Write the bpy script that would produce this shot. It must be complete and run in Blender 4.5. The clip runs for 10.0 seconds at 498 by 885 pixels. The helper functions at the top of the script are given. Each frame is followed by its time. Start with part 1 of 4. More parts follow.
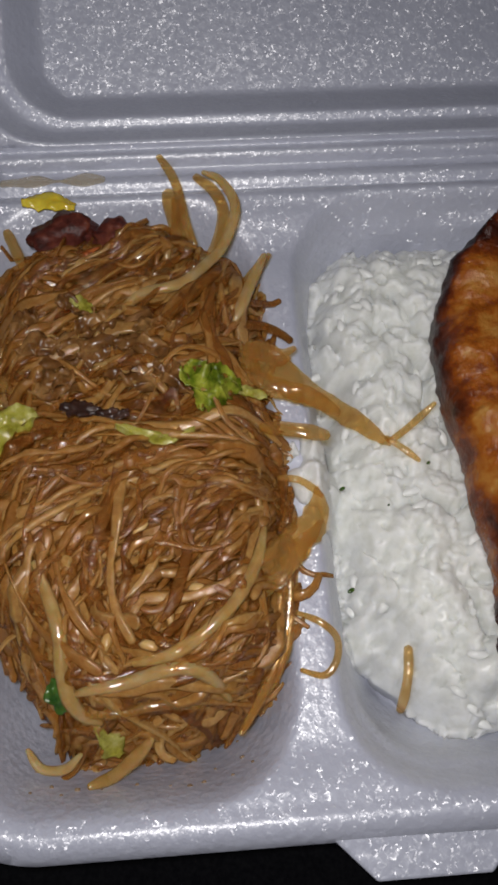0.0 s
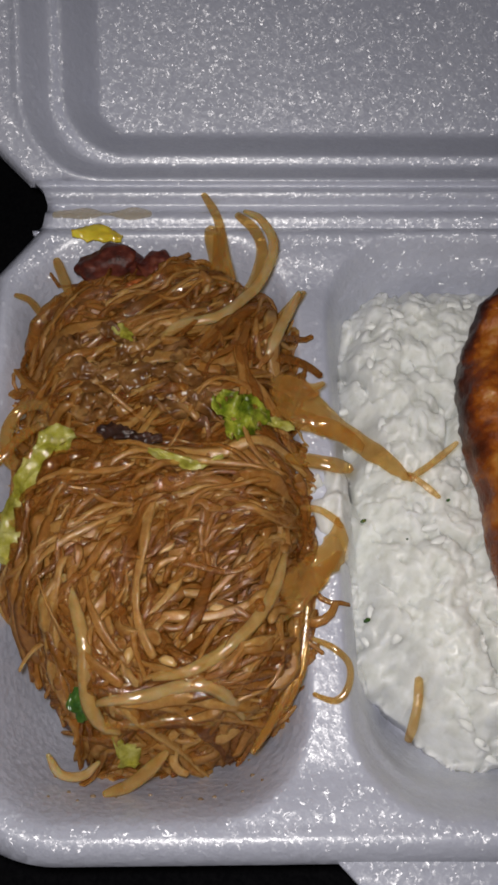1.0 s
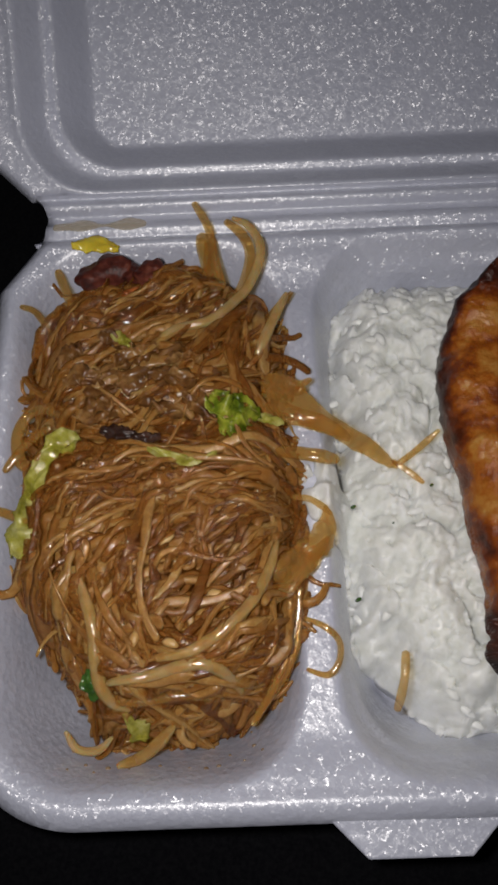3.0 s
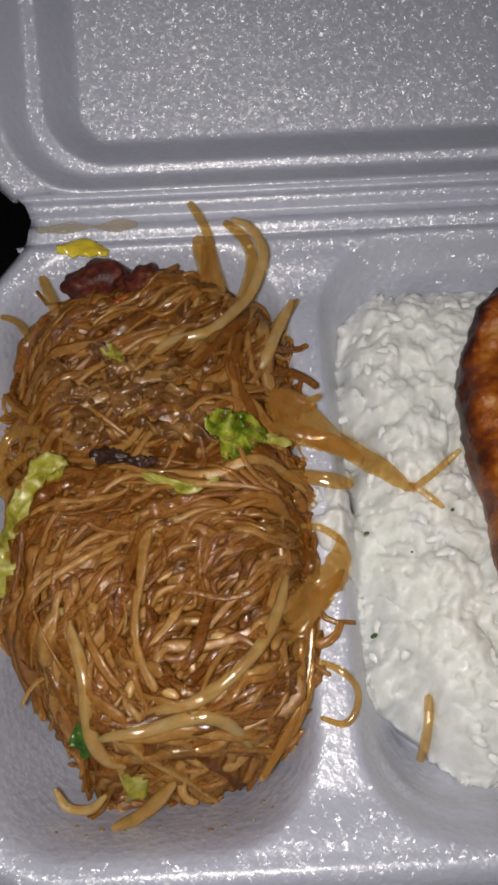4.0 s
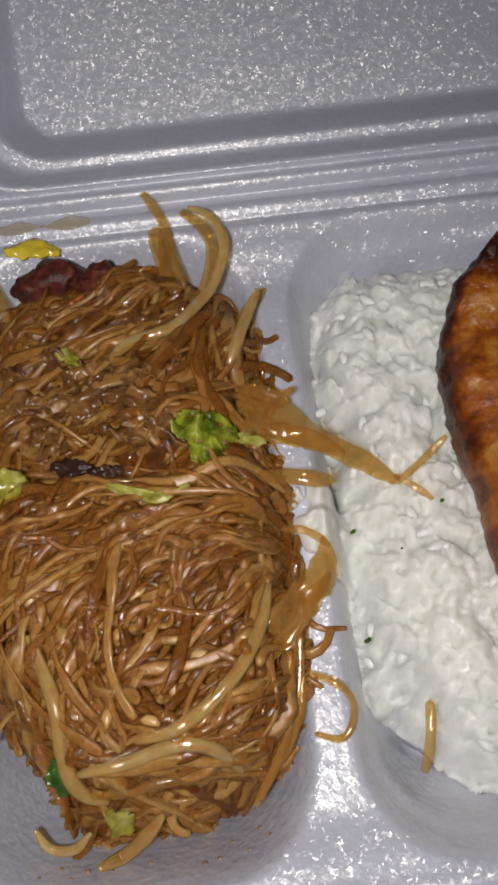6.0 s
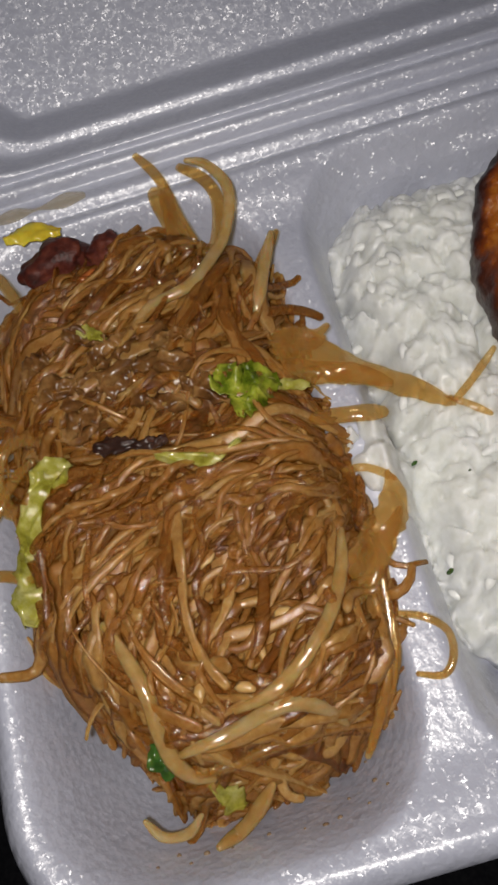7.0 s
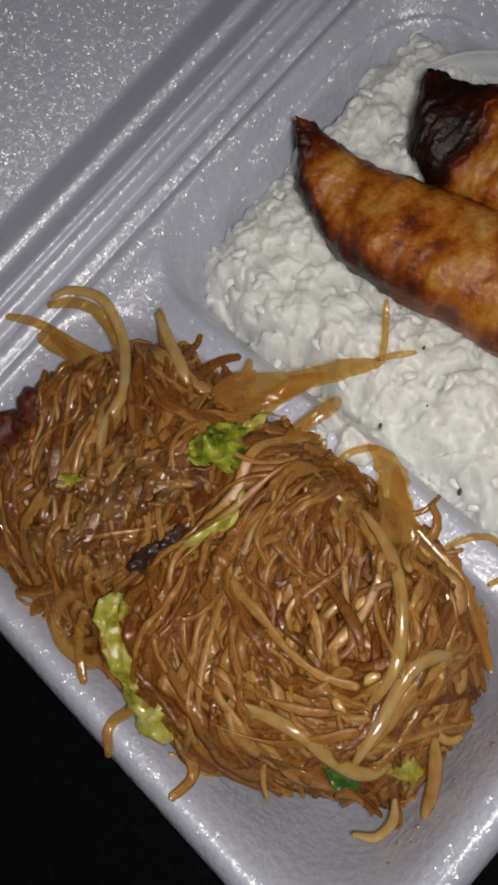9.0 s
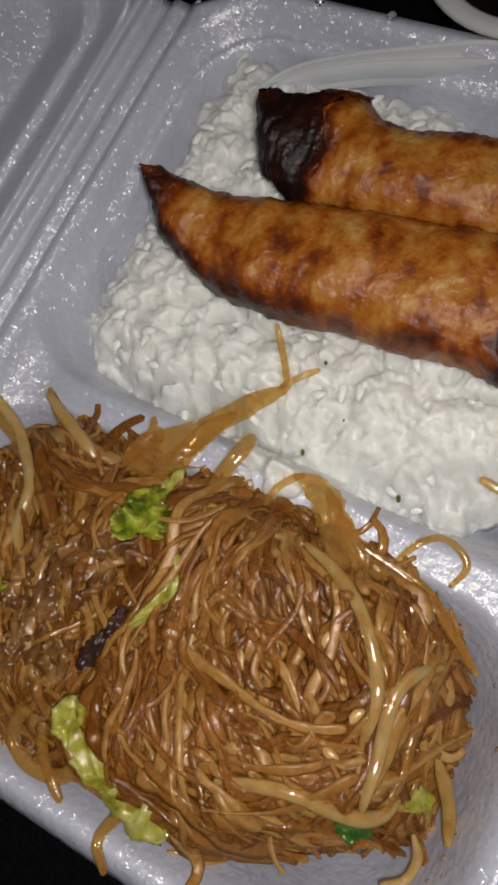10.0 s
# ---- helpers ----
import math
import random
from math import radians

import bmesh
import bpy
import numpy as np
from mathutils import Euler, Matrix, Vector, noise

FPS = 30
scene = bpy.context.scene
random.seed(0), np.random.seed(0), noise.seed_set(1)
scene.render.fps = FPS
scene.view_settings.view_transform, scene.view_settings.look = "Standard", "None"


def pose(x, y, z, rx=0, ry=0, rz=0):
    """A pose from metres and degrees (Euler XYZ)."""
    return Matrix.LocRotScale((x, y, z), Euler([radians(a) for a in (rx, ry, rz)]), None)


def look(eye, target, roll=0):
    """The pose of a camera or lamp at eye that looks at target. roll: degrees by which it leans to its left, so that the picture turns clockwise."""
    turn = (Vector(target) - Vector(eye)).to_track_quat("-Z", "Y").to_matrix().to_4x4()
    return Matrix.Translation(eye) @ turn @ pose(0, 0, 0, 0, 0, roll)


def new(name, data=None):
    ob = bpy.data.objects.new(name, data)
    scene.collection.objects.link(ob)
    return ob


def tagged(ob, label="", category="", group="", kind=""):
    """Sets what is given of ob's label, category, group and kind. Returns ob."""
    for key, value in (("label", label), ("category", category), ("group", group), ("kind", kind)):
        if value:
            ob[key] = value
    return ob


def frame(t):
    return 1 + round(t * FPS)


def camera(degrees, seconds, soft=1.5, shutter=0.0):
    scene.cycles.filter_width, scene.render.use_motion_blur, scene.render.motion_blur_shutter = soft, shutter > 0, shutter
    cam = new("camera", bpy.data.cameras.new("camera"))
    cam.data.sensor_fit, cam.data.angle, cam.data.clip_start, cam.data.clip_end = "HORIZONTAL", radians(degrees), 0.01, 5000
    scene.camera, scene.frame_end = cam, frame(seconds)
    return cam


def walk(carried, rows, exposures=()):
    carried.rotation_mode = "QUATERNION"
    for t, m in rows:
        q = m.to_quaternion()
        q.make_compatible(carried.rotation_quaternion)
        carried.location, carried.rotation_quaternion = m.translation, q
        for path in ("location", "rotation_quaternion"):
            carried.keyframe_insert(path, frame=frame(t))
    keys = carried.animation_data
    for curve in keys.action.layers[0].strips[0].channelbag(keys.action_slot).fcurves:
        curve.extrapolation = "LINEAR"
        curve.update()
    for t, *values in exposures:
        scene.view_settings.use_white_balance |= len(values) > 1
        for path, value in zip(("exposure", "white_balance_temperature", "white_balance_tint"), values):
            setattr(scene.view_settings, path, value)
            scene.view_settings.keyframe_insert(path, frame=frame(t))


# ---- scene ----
cam = camera(32.2, 10.0, 3.0)
PATH = [
    (0, (-0.409, 0.029, 2.223), (-0.297, 0.852, 0.404), 3.9),
    (0.5, (-0.427, 0.077, 2.367), (-0.363, 0.913, 0.55), 3.2),
    (1, (-0.395, 0.003, 2.305), (-0.361, 0.88, 0.508), 1.8),
    (1.5, (-0.317, 0.037, 2.277), (-0.298, 0.906, 0.476), 0.9),
    (2, (-0.165, -0.157, 2.353), (-0.164, 0.733, 0.561), -0.8),
    (2.5, (-0.269, -0.123, 2.457), (-0.295, 0.739, 0.652), -3.3),
    (4, (-0.357, 0.106, 2.299), (-0.35, 0.94, 0.481), -2.3),
    (4.5, (-0.402, 0.099, 2.188), (-0.377, 0.94, 0.374), -1.3),
    (5, (-0.328, 0.139, 2.198), (-0.301, 0.979, 0.383), -2.1),
    (6.5, (-0.311, 0.16, 2.136), (-0.307, 0.978, 0.312), -10.1),
    (7, (-0.385, 0.146, 2.078), (-0.409, 0.947, 0.246), -18.1),
    (7.5, (-0.284, 0.114, 2.133), (-0.285, 0.895, 0.292), -23.3),
    (8, (-0.434, 0.026, 2.204), (-0.412, 0.809, 0.364), -28.4),
    (8.5, (-0.413, 0.096, 2.255), (-0.335, 0.88, 0.417), -34.6),
    (9, (-0.486, 0.192, 2.282), (-0.323, 0.938, 0.434), -36.8),
    (9.5, (-0.467, 0.214, 2.24), (-0.238, 0.95, 0.395), -40.6),
    (10, (-0.444, 0.191, 2.185), (-0.114, 0.881, 0.337), -38.6),
]
walk(cam, [(t, look(Vector(eye) * 0.1, Vector(target) * 0.1, roll)) for t, eye, target, roll in PATH],
     [(0.0, -0.34, 6550, 11), (1.0, -0.30, 6750, 11), (1.7, -0.38, 6700, 11), (2.5, -0.53, 6700, 11), (3.3, -0.32, 6750, 11), (4.5, -0.17, 6900, 11), (6.5, -0.17, 6900, 11), (7.5, -0.24, 6900, 10), (8.5, -0.27, 6900, 10), (10.0, -0.20, 6950, 10)])

# ---- world and light: one phone torch held beside the lens, in a dark room ----
world = bpy.data.worlds.new("dark_room")
scene.world = world
world.use_nodes = True
world.node_tree.nodes["Background"].inputs["Color"].default_value = (0.75, 0.82, 1.0, 1)
world.node_tree.nodes["Background"].inputs["Strength"].default_value = 0.02
torch = bpy.data.lights.new("torch", "SPOT")
torch.spot_size, torch.spot_blend = radians(118), 1.0
torch.energy, torch.shadow_soft_size, torch.color = 1.85, 0.006, (1.0, 0.98, 0.97)
new("torch", torch).matrix_world = look((-0.047, 0.006, 0.236), (-0.040, 0.105, 0.030))

# ---- helpers of this scene; shapes are given in decimetres ----
S = 0.1
rnd = random.Random(7)


def mesh_of(name, verts, faces, smooth=True):
    me = bpy.data.meshes.new(name)
    me.from_pydata([tuple(c * S for c in v) for v in verts], [], faces)
    if smooth:
        me.polygons.foreach_set("use_smooth", [True] * len(me.polygons))
    me.update()
    return me


def part(name, me, material, parent=None, label=""):
    if not me.materials:
        me.materials.append(material)
    ob = new(name, me)
    ob.parent = parent
    return tagged(ob, label)


def thing(name, label, category, group="", kind=""):
    ob = new(name)
    ob.empty_display_size = 0.01
    return tagged(ob, label, category, group, kind)


def smooth(a, b, x):
    t = np.clip((x - a) / (b - a), 0, 1)
    return t * t * (3 - 2 * t)


def box_sd(x, y, x0, x1, y0, y1, r):
    """Distance to a rounded rectangle, minus inside."""
    qx = np.abs(x - (x0 + x1) / 2) - (x1 - x0) / 2 + r
    qy = np.abs(y - (y0 + y1) / 2) - (y1 - y0) / 2 + r
    return np.hypot(np.maximum(qx, 0), np.maximum(qy, 0)) + np.minimum(np.maximum(qx, qy), 0) - r


def wave(x, y, scale, seed=0.0):
    """Smooth noise on arrays, about -1 to 1."""
    flat = [noise.noise((a * scale + seed, b * scale - seed, seed * 1.7)) for a, b in zip(np.ravel(x), np.ravel(y))]
    return np.reshape(flat, np.shape(x)) if np.ndim(x) else flat[0]


def sheet(sd, height, x0, x1, y0, y1, step, thick):
    """A sheet of even thickness over the area where sd(x, y) is below 0, its rim drawn to the outline."""
    xs, ys = np.arange(x0, x1 + step, step), np.arange(y0, y1 + step, step)
    gx, gy = np.meshgrid(xs, ys)
    d = sd(gx, gy)
    h = 1e-3
    for _ in range(3):
        out = np.maximum(sd(gx, gy), 0)
        nx, ny = (sd(gx + h, gy) - sd(gx - h, gy)) / (2 * h), (sd(gx, gy + h) - sd(gx, gy - h)) / (2 * h)
        gx, gy = gx - out * nx, gy - out * ny
    keep = d < step * 0.75
    cell = keep[:-1, :-1] & keep[1:, :-1] & keep[:-1, 1:] & keep[1:, 1:]
    used, around = np.zeros_like(keep), np.zeros(keep.shape, int)
    for a in (slice(None, -1), slice(1, None)):
        for b in (slice(None, -1), slice(1, None)):
            used[a, b] |= cell
            around[a, b] += cell
    border = used & (around < 4)
    for _ in range(3):
        out = np.where(border, sd(gx, gy), 0)
        nx, ny = (sd(gx + h, gy) - sd(gx - h, gy)) / (2 * h), (sd(gx, gy + h) - sd(gx, gy - h)) / (2 * h)
        gx, gy = gx - out * nx, gy - out * ny
    gz = height(gx, gy)
    index = np.full(keep.shape, -1)
    index[used] = np.arange(used.sum())
    top = np.stack([gx[used], gy[used], gz[used]], 1)
    n = len(top)
    verts = np.concatenate([top, top - (0, 0, thick)]) if thick else top
    faces, edges = [], {}
    for j, i in np.argwhere(cell):
        q = [int(v) for v in (index[j, i], index[j, i + 1], index[j + 1, i + 1], index[j + 1, i])]
        faces.append(q)
        if thick:
            faces.append([v + n for v in q[::-1]])
            for a, b in zip(q, q[1:] + q[:1]):
                if (b, a) in edges:
                    del edges[(b, a)]
                else:
                    edges[(a, b)] = 1
    faces += [[b, a, a + n, b + n] for a, b in edges]
    return verts.tolist(), faces


def spline(points, n):
    """n points along a smooth curve through the given ones."""
    p = np.array(points, float)
    p = np.concatenate([[2 * p[0] - p[1]], p, [2 * p[-1] - p[-2]]])
    out = []
    for t in np.linspace(0, len(p) - 3 - 1e-6, n):
        k, f = int(t), t - int(t)
        a, b, c, d = p[k : k + 4]
        out.append(0.5 * (2 * b + (c - a) * f + (2 * a - 5 * b + 4 * c - d) * f * f + (3 * b - a - 3 * c + d) * f**3))
    return np.array(out)


def tube(path, radii, flat=1.0, sides=6, roll=0.0):
    """Vertices and faces of a strand with closed, rounded ends; flat: its thickness over its width."""
    p = np.asarray(path, float)
    ahead = np.gradient(p, axis=0)
    ahead /= np.linalg.norm(ahead, axis=1, keepdims=True) + 1e-9
    side = np.cross(ahead, (0, 0, 1))
    side /= np.linalg.norm(side, axis=1, keepdims=True) + 1e-6
    up = np.cross(side, ahead)
    turn = np.broadcast_to(roll, len(p))[:, None]
    c, s = np.cos(turn), np.sin(turn)
    side, up = c * side + s * up, c * up - s * side
    angles = np.linspace(0, 2 * math.pi, sides, endpoint=False)
    r = np.broadcast_to(radii, len(p))
    ring = p[:, None] + r[:, None, None] * (np.cos(angles)[None, :, None] * side[:, None] + flat * np.sin(angles)[None, :, None] * up[:, None])
    verts = ring.reshape(-1, 3).tolist()
    faces = []
    for k in range(len(p) - 1):
        for m in range(sides):
            a, b = k * sides + m, k * sides + (m + 1) % sides
            faces.append((a, b, b + sides, a + sides))
    verts += [(p[0] - ahead[0] * r[0] * 0.6).tolist(), (p[-1] + ahead[-1] * r[-1] * 0.6).tolist()]
    n, last = len(verts), (len(p) - 1) * sides
    faces += [(n - 2, (m + 1) % sides, m) for m in range(sides)] + [(n - 1, last + m, last + (m + 1) % sides) for m in range(sides)]
    return verts, faces


def joined(pieces):
    verts, faces = [], []
    for v, f in pieces:
        k = len(verts)
        verts += v
        faces += [tuple(i + k for i in q) for q in f]
    return verts, faces


# ---- materials ----
def material(name):
    m = bpy.data.materials.new(name)
    m.use_nodes = True
    t = m.node_tree
    return m, t, t.nodes["Principled BSDF"]


def node(t, kind, links=(), **values):
    n = t.nodes.new(kind)
    for key, value in values.items():
        if key in ("operation", "blend_type", "data_type", "feature", "distance", "attribute_name", "mode"):
            setattr(n, key, value)
        else:
            n.inputs[key.replace("_", " ")].default_value = value
    for source, target in links:
        t.links.new(source, n.inputs[target])
    return n


def ramp(t, source, stops):
    n = t.nodes.new("ShaderNodeValToRGB")
    while len(n.color_ramp.elements) < len(stops):
        n.color_ramp.elements.new(0.5)
    for e, (at, colour) in zip(n.color_ramp.elements, stops):
        e.position, e.color = at, (*colour, 1)
    t.links.new(source, n.inputs[0])
    return n


def bumped(t, shader, height, strength, distance):
    b = node(t, "ShaderNodeBump", [(height, "Height")], Strength=strength, Distance=distance)
    t.links.new(b.outputs[0], shader.inputs["Normal"])
    return b


def foam_material():
    """Pressed foam: a satin skin over beads, with small mirror-like facets that each face their own way."""
    m, t, p = material("foam")
    where = t.nodes.new("ShaderNodeTexCoord").outputs["Object"]
    big = node(t, "ShaderNodeTexNoise", [(where, "Vector")], Scale=22.0, Detail=4.0)
    colour = ramp(t, big.outputs["Fac"], [(0.3, (0.47, 0.49, 0.59)), (0.7, (0.53, 0.55, 0.65))])
    t.links.new(colour.outputs[0], p.inputs["Base Color"])
    beads = node(t, "ShaderNodeTexVoronoi", [(where, "Vector")], Scale=420.0)
    fine = node(t, "ShaderNodeTexNoise", [(where, "Vector")], Scale=900.0, Detail=3.0)
    mix = node(t, "ShaderNodeMath", [(beads.outputs["Distance"], 0), (fine.outputs["Fac"], 1)], operation="ADD")
    bumped(t, p, mix.outputs[0], 0.30, 0.0005)
    p.inputs["Roughness"].default_value = 0.36
    p.inputs["Specular IOR Level"].default_value = 1.0
    p.inputs["Subsurface Weight"].default_value = 0.15
    p.inputs["Subsurface Scale"].default_value = 0.003
    p.inputs["Subsurface Radius"].default_value = (1, 1, 1)

    def turned_by(source, amount):
        off = node(t, "ShaderNodeVectorMath", [(source, 0)], operation="SUBTRACT")
        off.inputs[1].default_value = (0.5, 0.5, 0.5)
        return node(t, "ShaderNodeVectorMath", [(off.outputs[0], 0)], operation="SCALE", Scale=amount).outputs[0]

    wobble = node(t, "ShaderNodeTexNoise", [(where, "Vector")], Scale=700.0, Detail=1.0)
    shifted = node(t, "ShaderNodeVectorMath", [(where, 0), (turned_by(wobble.outputs["Color"], 0.0022), 1)], operation="ADD").outputs[0]
    cell = node(t, "ShaderNodeTexVoronoi", [(shifted, "Vector")], Scale=850.0)
    speck = node(t, "ShaderNodeTexVoronoi", [(shifted, "Vector")], Scale=1900.0)
    both = node(t, "ShaderNodeVectorMath", [(turned_by(cell.outputs["Color"], 0.62), 0), (turned_by(speck.outputs["Color"], 0.55), 1)], operation="ADD")
    normal = t.nodes.new("ShaderNodeNewGeometry").outputs["Normal"]
    turned = node(t, "ShaderNodeVectorMath", [(normal, 0), (both.outputs[0], 1)], operation="ADD")
    unit = node(t, "ShaderNodeVectorMath", [(turned.outputs[0], 0)], operation="NORMALIZE")
    t.links.new(unit.outputs[0], p.inputs["Coat Normal"])
    p.inputs["Coat Weight"].default_value = 1.0
    p.inputs["Coat IOR"].default_value = 1.9
    p.inputs["Coat Roughness"].default_value = 0.35
    return m


def food_material(name, stops, rough=0.25, scale=300.0, sub=0.25, radius=(1.0, 0.45, 0.2), size=0.003, bump=0.25, coat=0.3, own="Random Per Island", fine=0.35, alpha=1.0, shine=0.35):
    """A wet food surface: its colour runs over the stops by piece and by noise."""
    m, t, p = material(name)
    where = t.nodes.new("ShaderNodeTexCoord").outputs["Object"]
    n = node(t, "ShaderNodeTexNoise", [(where, "Vector")], Scale=scale, Detail=5.0, Roughness=0.6)
    if own == "Object":
        r = t.nodes.new("ShaderNodeObjectInfo").outputs["Random"]
    else:
        r = t.nodes.new("ShaderNodeNewGeometry").outputs["Random Per Island"]
    a = node(t, "ShaderNodeMath", [(n.outputs["Fac"], 0)], operation="MULTIPLY")
    a.inputs[1].default_value = fine * 2
    b = node(t, "ShaderNodeMath", [(r, 0), (a.outputs[0], 2)], operation="MULTIPLY_ADD")
    b.inputs[1].default_value = 1 - fine
    c = node(t, "ShaderNodeMath", [(b.outputs[0], 0)], operation="SUBTRACT")
    c.inputs[1].default_value = fine / 2
    t.links.new(ramp(t, c.outputs[0], stops).outputs[0], p.inputs["Base Color"])
    bumped(t, p, n.outputs["Fac"], bump, 0.0008)
    p.inputs["Roughness"].default_value = rough
    p.inputs["Alpha"].default_value = alpha
    p.inputs["IOR"].default_value = 1.4
    p.inputs["Specular IOR Level"].default_value = shine
    p.inputs["Subsurface Weight"].default_value = sub
    p.inputs["Subsurface Scale"].default_value = size
    p.inputs["Subsurface Radius"].default_value = radius
    p.inputs["Coat Weight"].default_value = coat
    p.inputs["Coat Roughness"].default_value = 0.12
    return m


def see_through(m, amount, tint, gloss=0.11):
    """Lets a share of the light straight through a thin, stained, glassy strand, under a wet and shiny skin."""
    t = m.node_tree
    p = t.nodes["Principled BSDF"]
    p.inputs["Specular IOR Level"].default_value = 0.0
    p.inputs["Coat Weight"].default_value = 0.0
    bump = t.nodes["Bump"].outputs[0]
    clear = node(t, "ShaderNodeBsdfTransparent", Color=(*tint, 1))
    body = node(t, "ShaderNodeMixShader", Fac=amount)
    t.links.new(p.outputs[0], body.inputs[1])
    t.links.new(clear.outputs[0], body.inputs[2])
    shine = node(t, "ShaderNodeBsdfAnisotropic", [(bump, "Normal")], Color=(0.05, 0.05, 0.05, 1), Roughness=gloss)
    skin = t.nodes.new("ShaderNodeAddShader")
    t.links.new(body.outputs[0], skin.inputs[0])
    t.links.new(shine.outputs[0], skin.inputs[1])
    t.links.new(skin.outputs[0], t.nodes["Material Output"].inputs["Surface"])
    return m


def char_material():
    """Fried wrapper: pale and golden patches, blistered, and burnt where the mesh's char value is high."""
    m, t, p = material("fried_wrapper")
    where = t.nodes.new("ShaderNodeTexCoord").outputs["Object"]
    big = node(t, "ShaderNodeTexNoise", [(where, "Vector")], Scale=95.0, Detail=3.0, Roughness=0.5)
    mid = node(t, "ShaderNodeTexNoise", [(where, "Vector")], Scale=300.0, Detail=4.0, Roughness=0.6)
    small = node(t, "ShaderNodeTexNoise", [(where, "Vector")], Scale=1000.0, Detail=4.0, Roughness=0.65)
    blister = node(t, "ShaderNodeTexVoronoi", [(where, "Vector")], Scale=520.0, feature="SMOOTH_F1")
    char = node(t, "ShaderNodeAttribute")
    char.attribute_name = "char"
    value = char.outputs["Fac"]
    for source, amount in ((big.outputs["Fac"], 0.76), (mid.outputs["Fac"], 0.48), (small.outputs["Fac"], 0.22)):
        add = node(t, "ShaderNodeMath", [(source, 0), (value, 2)], operation="MULTIPLY_ADD")
        add.inputs[1].default_value = amount
        value = add.outputs[0]
    c = node(t, "ShaderNodeMath", [(value, 0)], operation="SUBTRACT")
    c.inputs[1].default_value = 0.43
    colour = ramp(t, c.outputs[0], [(0.06, (0.46, 0.26, 0.080)), (0.20, (0.38, 0.160, 0.030)), (0.33, (0.30, 0.085, 0.009)),
                                    (0.46, (0.15, 0.030, 0.004)), (0.64, (0.042, 0.007, 0.002)), (0.92, (0.009, 0.002, 0.001))])
    t.links.new(colour.outputs[0], p.inputs["Base Color"])
    high = node(t, "ShaderNodeMath", [(blister.outputs["Distance"], 0), (small.outputs["Fac"], 1)], operation="ADD")
    bumped(t, p, high.outputs[0], 0.5, 0.0007)
    dull = node(t, "ShaderNodeMath", [(c.outputs[0], 0)], operation="MULTIPLY_ADD")
    dull.inputs[1].default_value, dull.inputs[2].default_value = 0.22, 0.18
    dull.use_clamp = True
    t.links.new(dull.outputs[0], p.inputs["Roughness"])
    p.inputs["Subsurface Weight"].default_value = 0.15
    p.inputs["Subsurface Scale"].default_value = 0.002
    p.inputs["Specular IOR Level"].default_value = 0.4
    return m


FOAM = foam_material()
SKIN = food_material("smooth_foam", [(0.2, (0.50, 0.51, 0.54)), (0.8, (0.58, 0.59, 0.61))], rough=0.4, scale=60.0, sub=0.2, fine=0.9, bump=0.05, coat=0.0)
STAIN = food_material("dried_sauce", [(0.2, (0.50, 0.40, 0.24)), (0.8, (0.62, 0.52, 0.36))], rough=0.35, scale=120.0, sub=0.1, alpha=0.34)
TABLE = food_material("black_cloth", [(0.2, (0.002, 0.002, 0.003)), (0.8, (0.005, 0.005, 0.006))], rough=0.95, scale=900.0, sub=0.0, coat=0.0, fine=0.9)
AMBER = (0.95, 0.76, 0.45)
NOODLE_STOPS = [(0.0, (0.10, 0.034, 0.006)), (0.25, (0.225, 0.090, 0.018)), (0.55, (0.37, 0.176, 0.044)), (0.85, (0.55, 0.335, 0.115)), (1.0, (0.68, 0.49, 0.23))]
NOODLE = see_through(food_material("glass_noodle", NOODLE_STOPS, sub=0.5, radius=(1.0, 0.7, 0.4), size=0.002, bump=0.42, scale=650.0), 0.46, AMBER)
NOODLE_OWN = see_through(food_material("glass_noodle_single", NOODLE_STOPS, sub=0.5, radius=(1.0, 0.7, 0.4), size=0.002, bump=0.42, scale=650.0, own="Object"), 0.55, AMBER)
RIBBON = see_through(food_material("soaked_noodle", [(0.0, (0.08, 0.028, 0.006)), (0.5, (0.17, 0.072, 0.019)), (1.0, (0.31, 0.16, 0.055))], rough=0.18, sub=0.6, size=0.002, coat=0.3, bump=0.4, scale=300.0, own="Object", fine=0.6), 0.58, AMBER)
# Noodle brown, darkened so the gaps between strands have their shade painted in.
SHADED_BED = food_material("noodle_bed", [(0.25, (0.03, 0.010, 0.003)), (0.55, (0.11, 0.040, 0.009)), (0.85, (0.26, 0.115, 0.03))], rough=0.25, scale=500.0, bump=1.0, fine=0.9, coat=0.0)
FLAT = see_through(food_material("flat_noodle", [(0.1, (0.38, 0.20, 0.050)), (0.6, (0.48, 0.28, 0.085)), (1.0, (0.60, 0.41, 0.17))], shine=0.6, rough=0.18, bump=0.3, coat=0.2, sub=0.6, size=0.002, own="Object", fine=0.6), 0.74, (0.97, 0.86, 0.62))
SPROUT = see_through(food_material("bean_sprout", [(0.1, (0.40, 0.23, 0.065)), (0.5, (0.53, 0.35, 0.13)), (1.0, (0.66, 0.50, 0.26))], shine=0.6, rough=0.18, bump=0.25, coat=0.2, sub=0.8, size=0.003, own="Object", fine=0.6), 0.54, (0.98, 0.87, 0.64))
RICE_OWN = food_material("rice_grain_single", [(0.0, (0.70, 0.71, 0.68)), (0.5, (0.76, 0.77, 0.75)), (1.0, (0.80, 0.81, 0.80))], rough=0.3, sub=0.0, radius=(1, 0.95, 0.86), size=0.001, coat=0.0, shine=0.5, bump=0.2, own="Object")
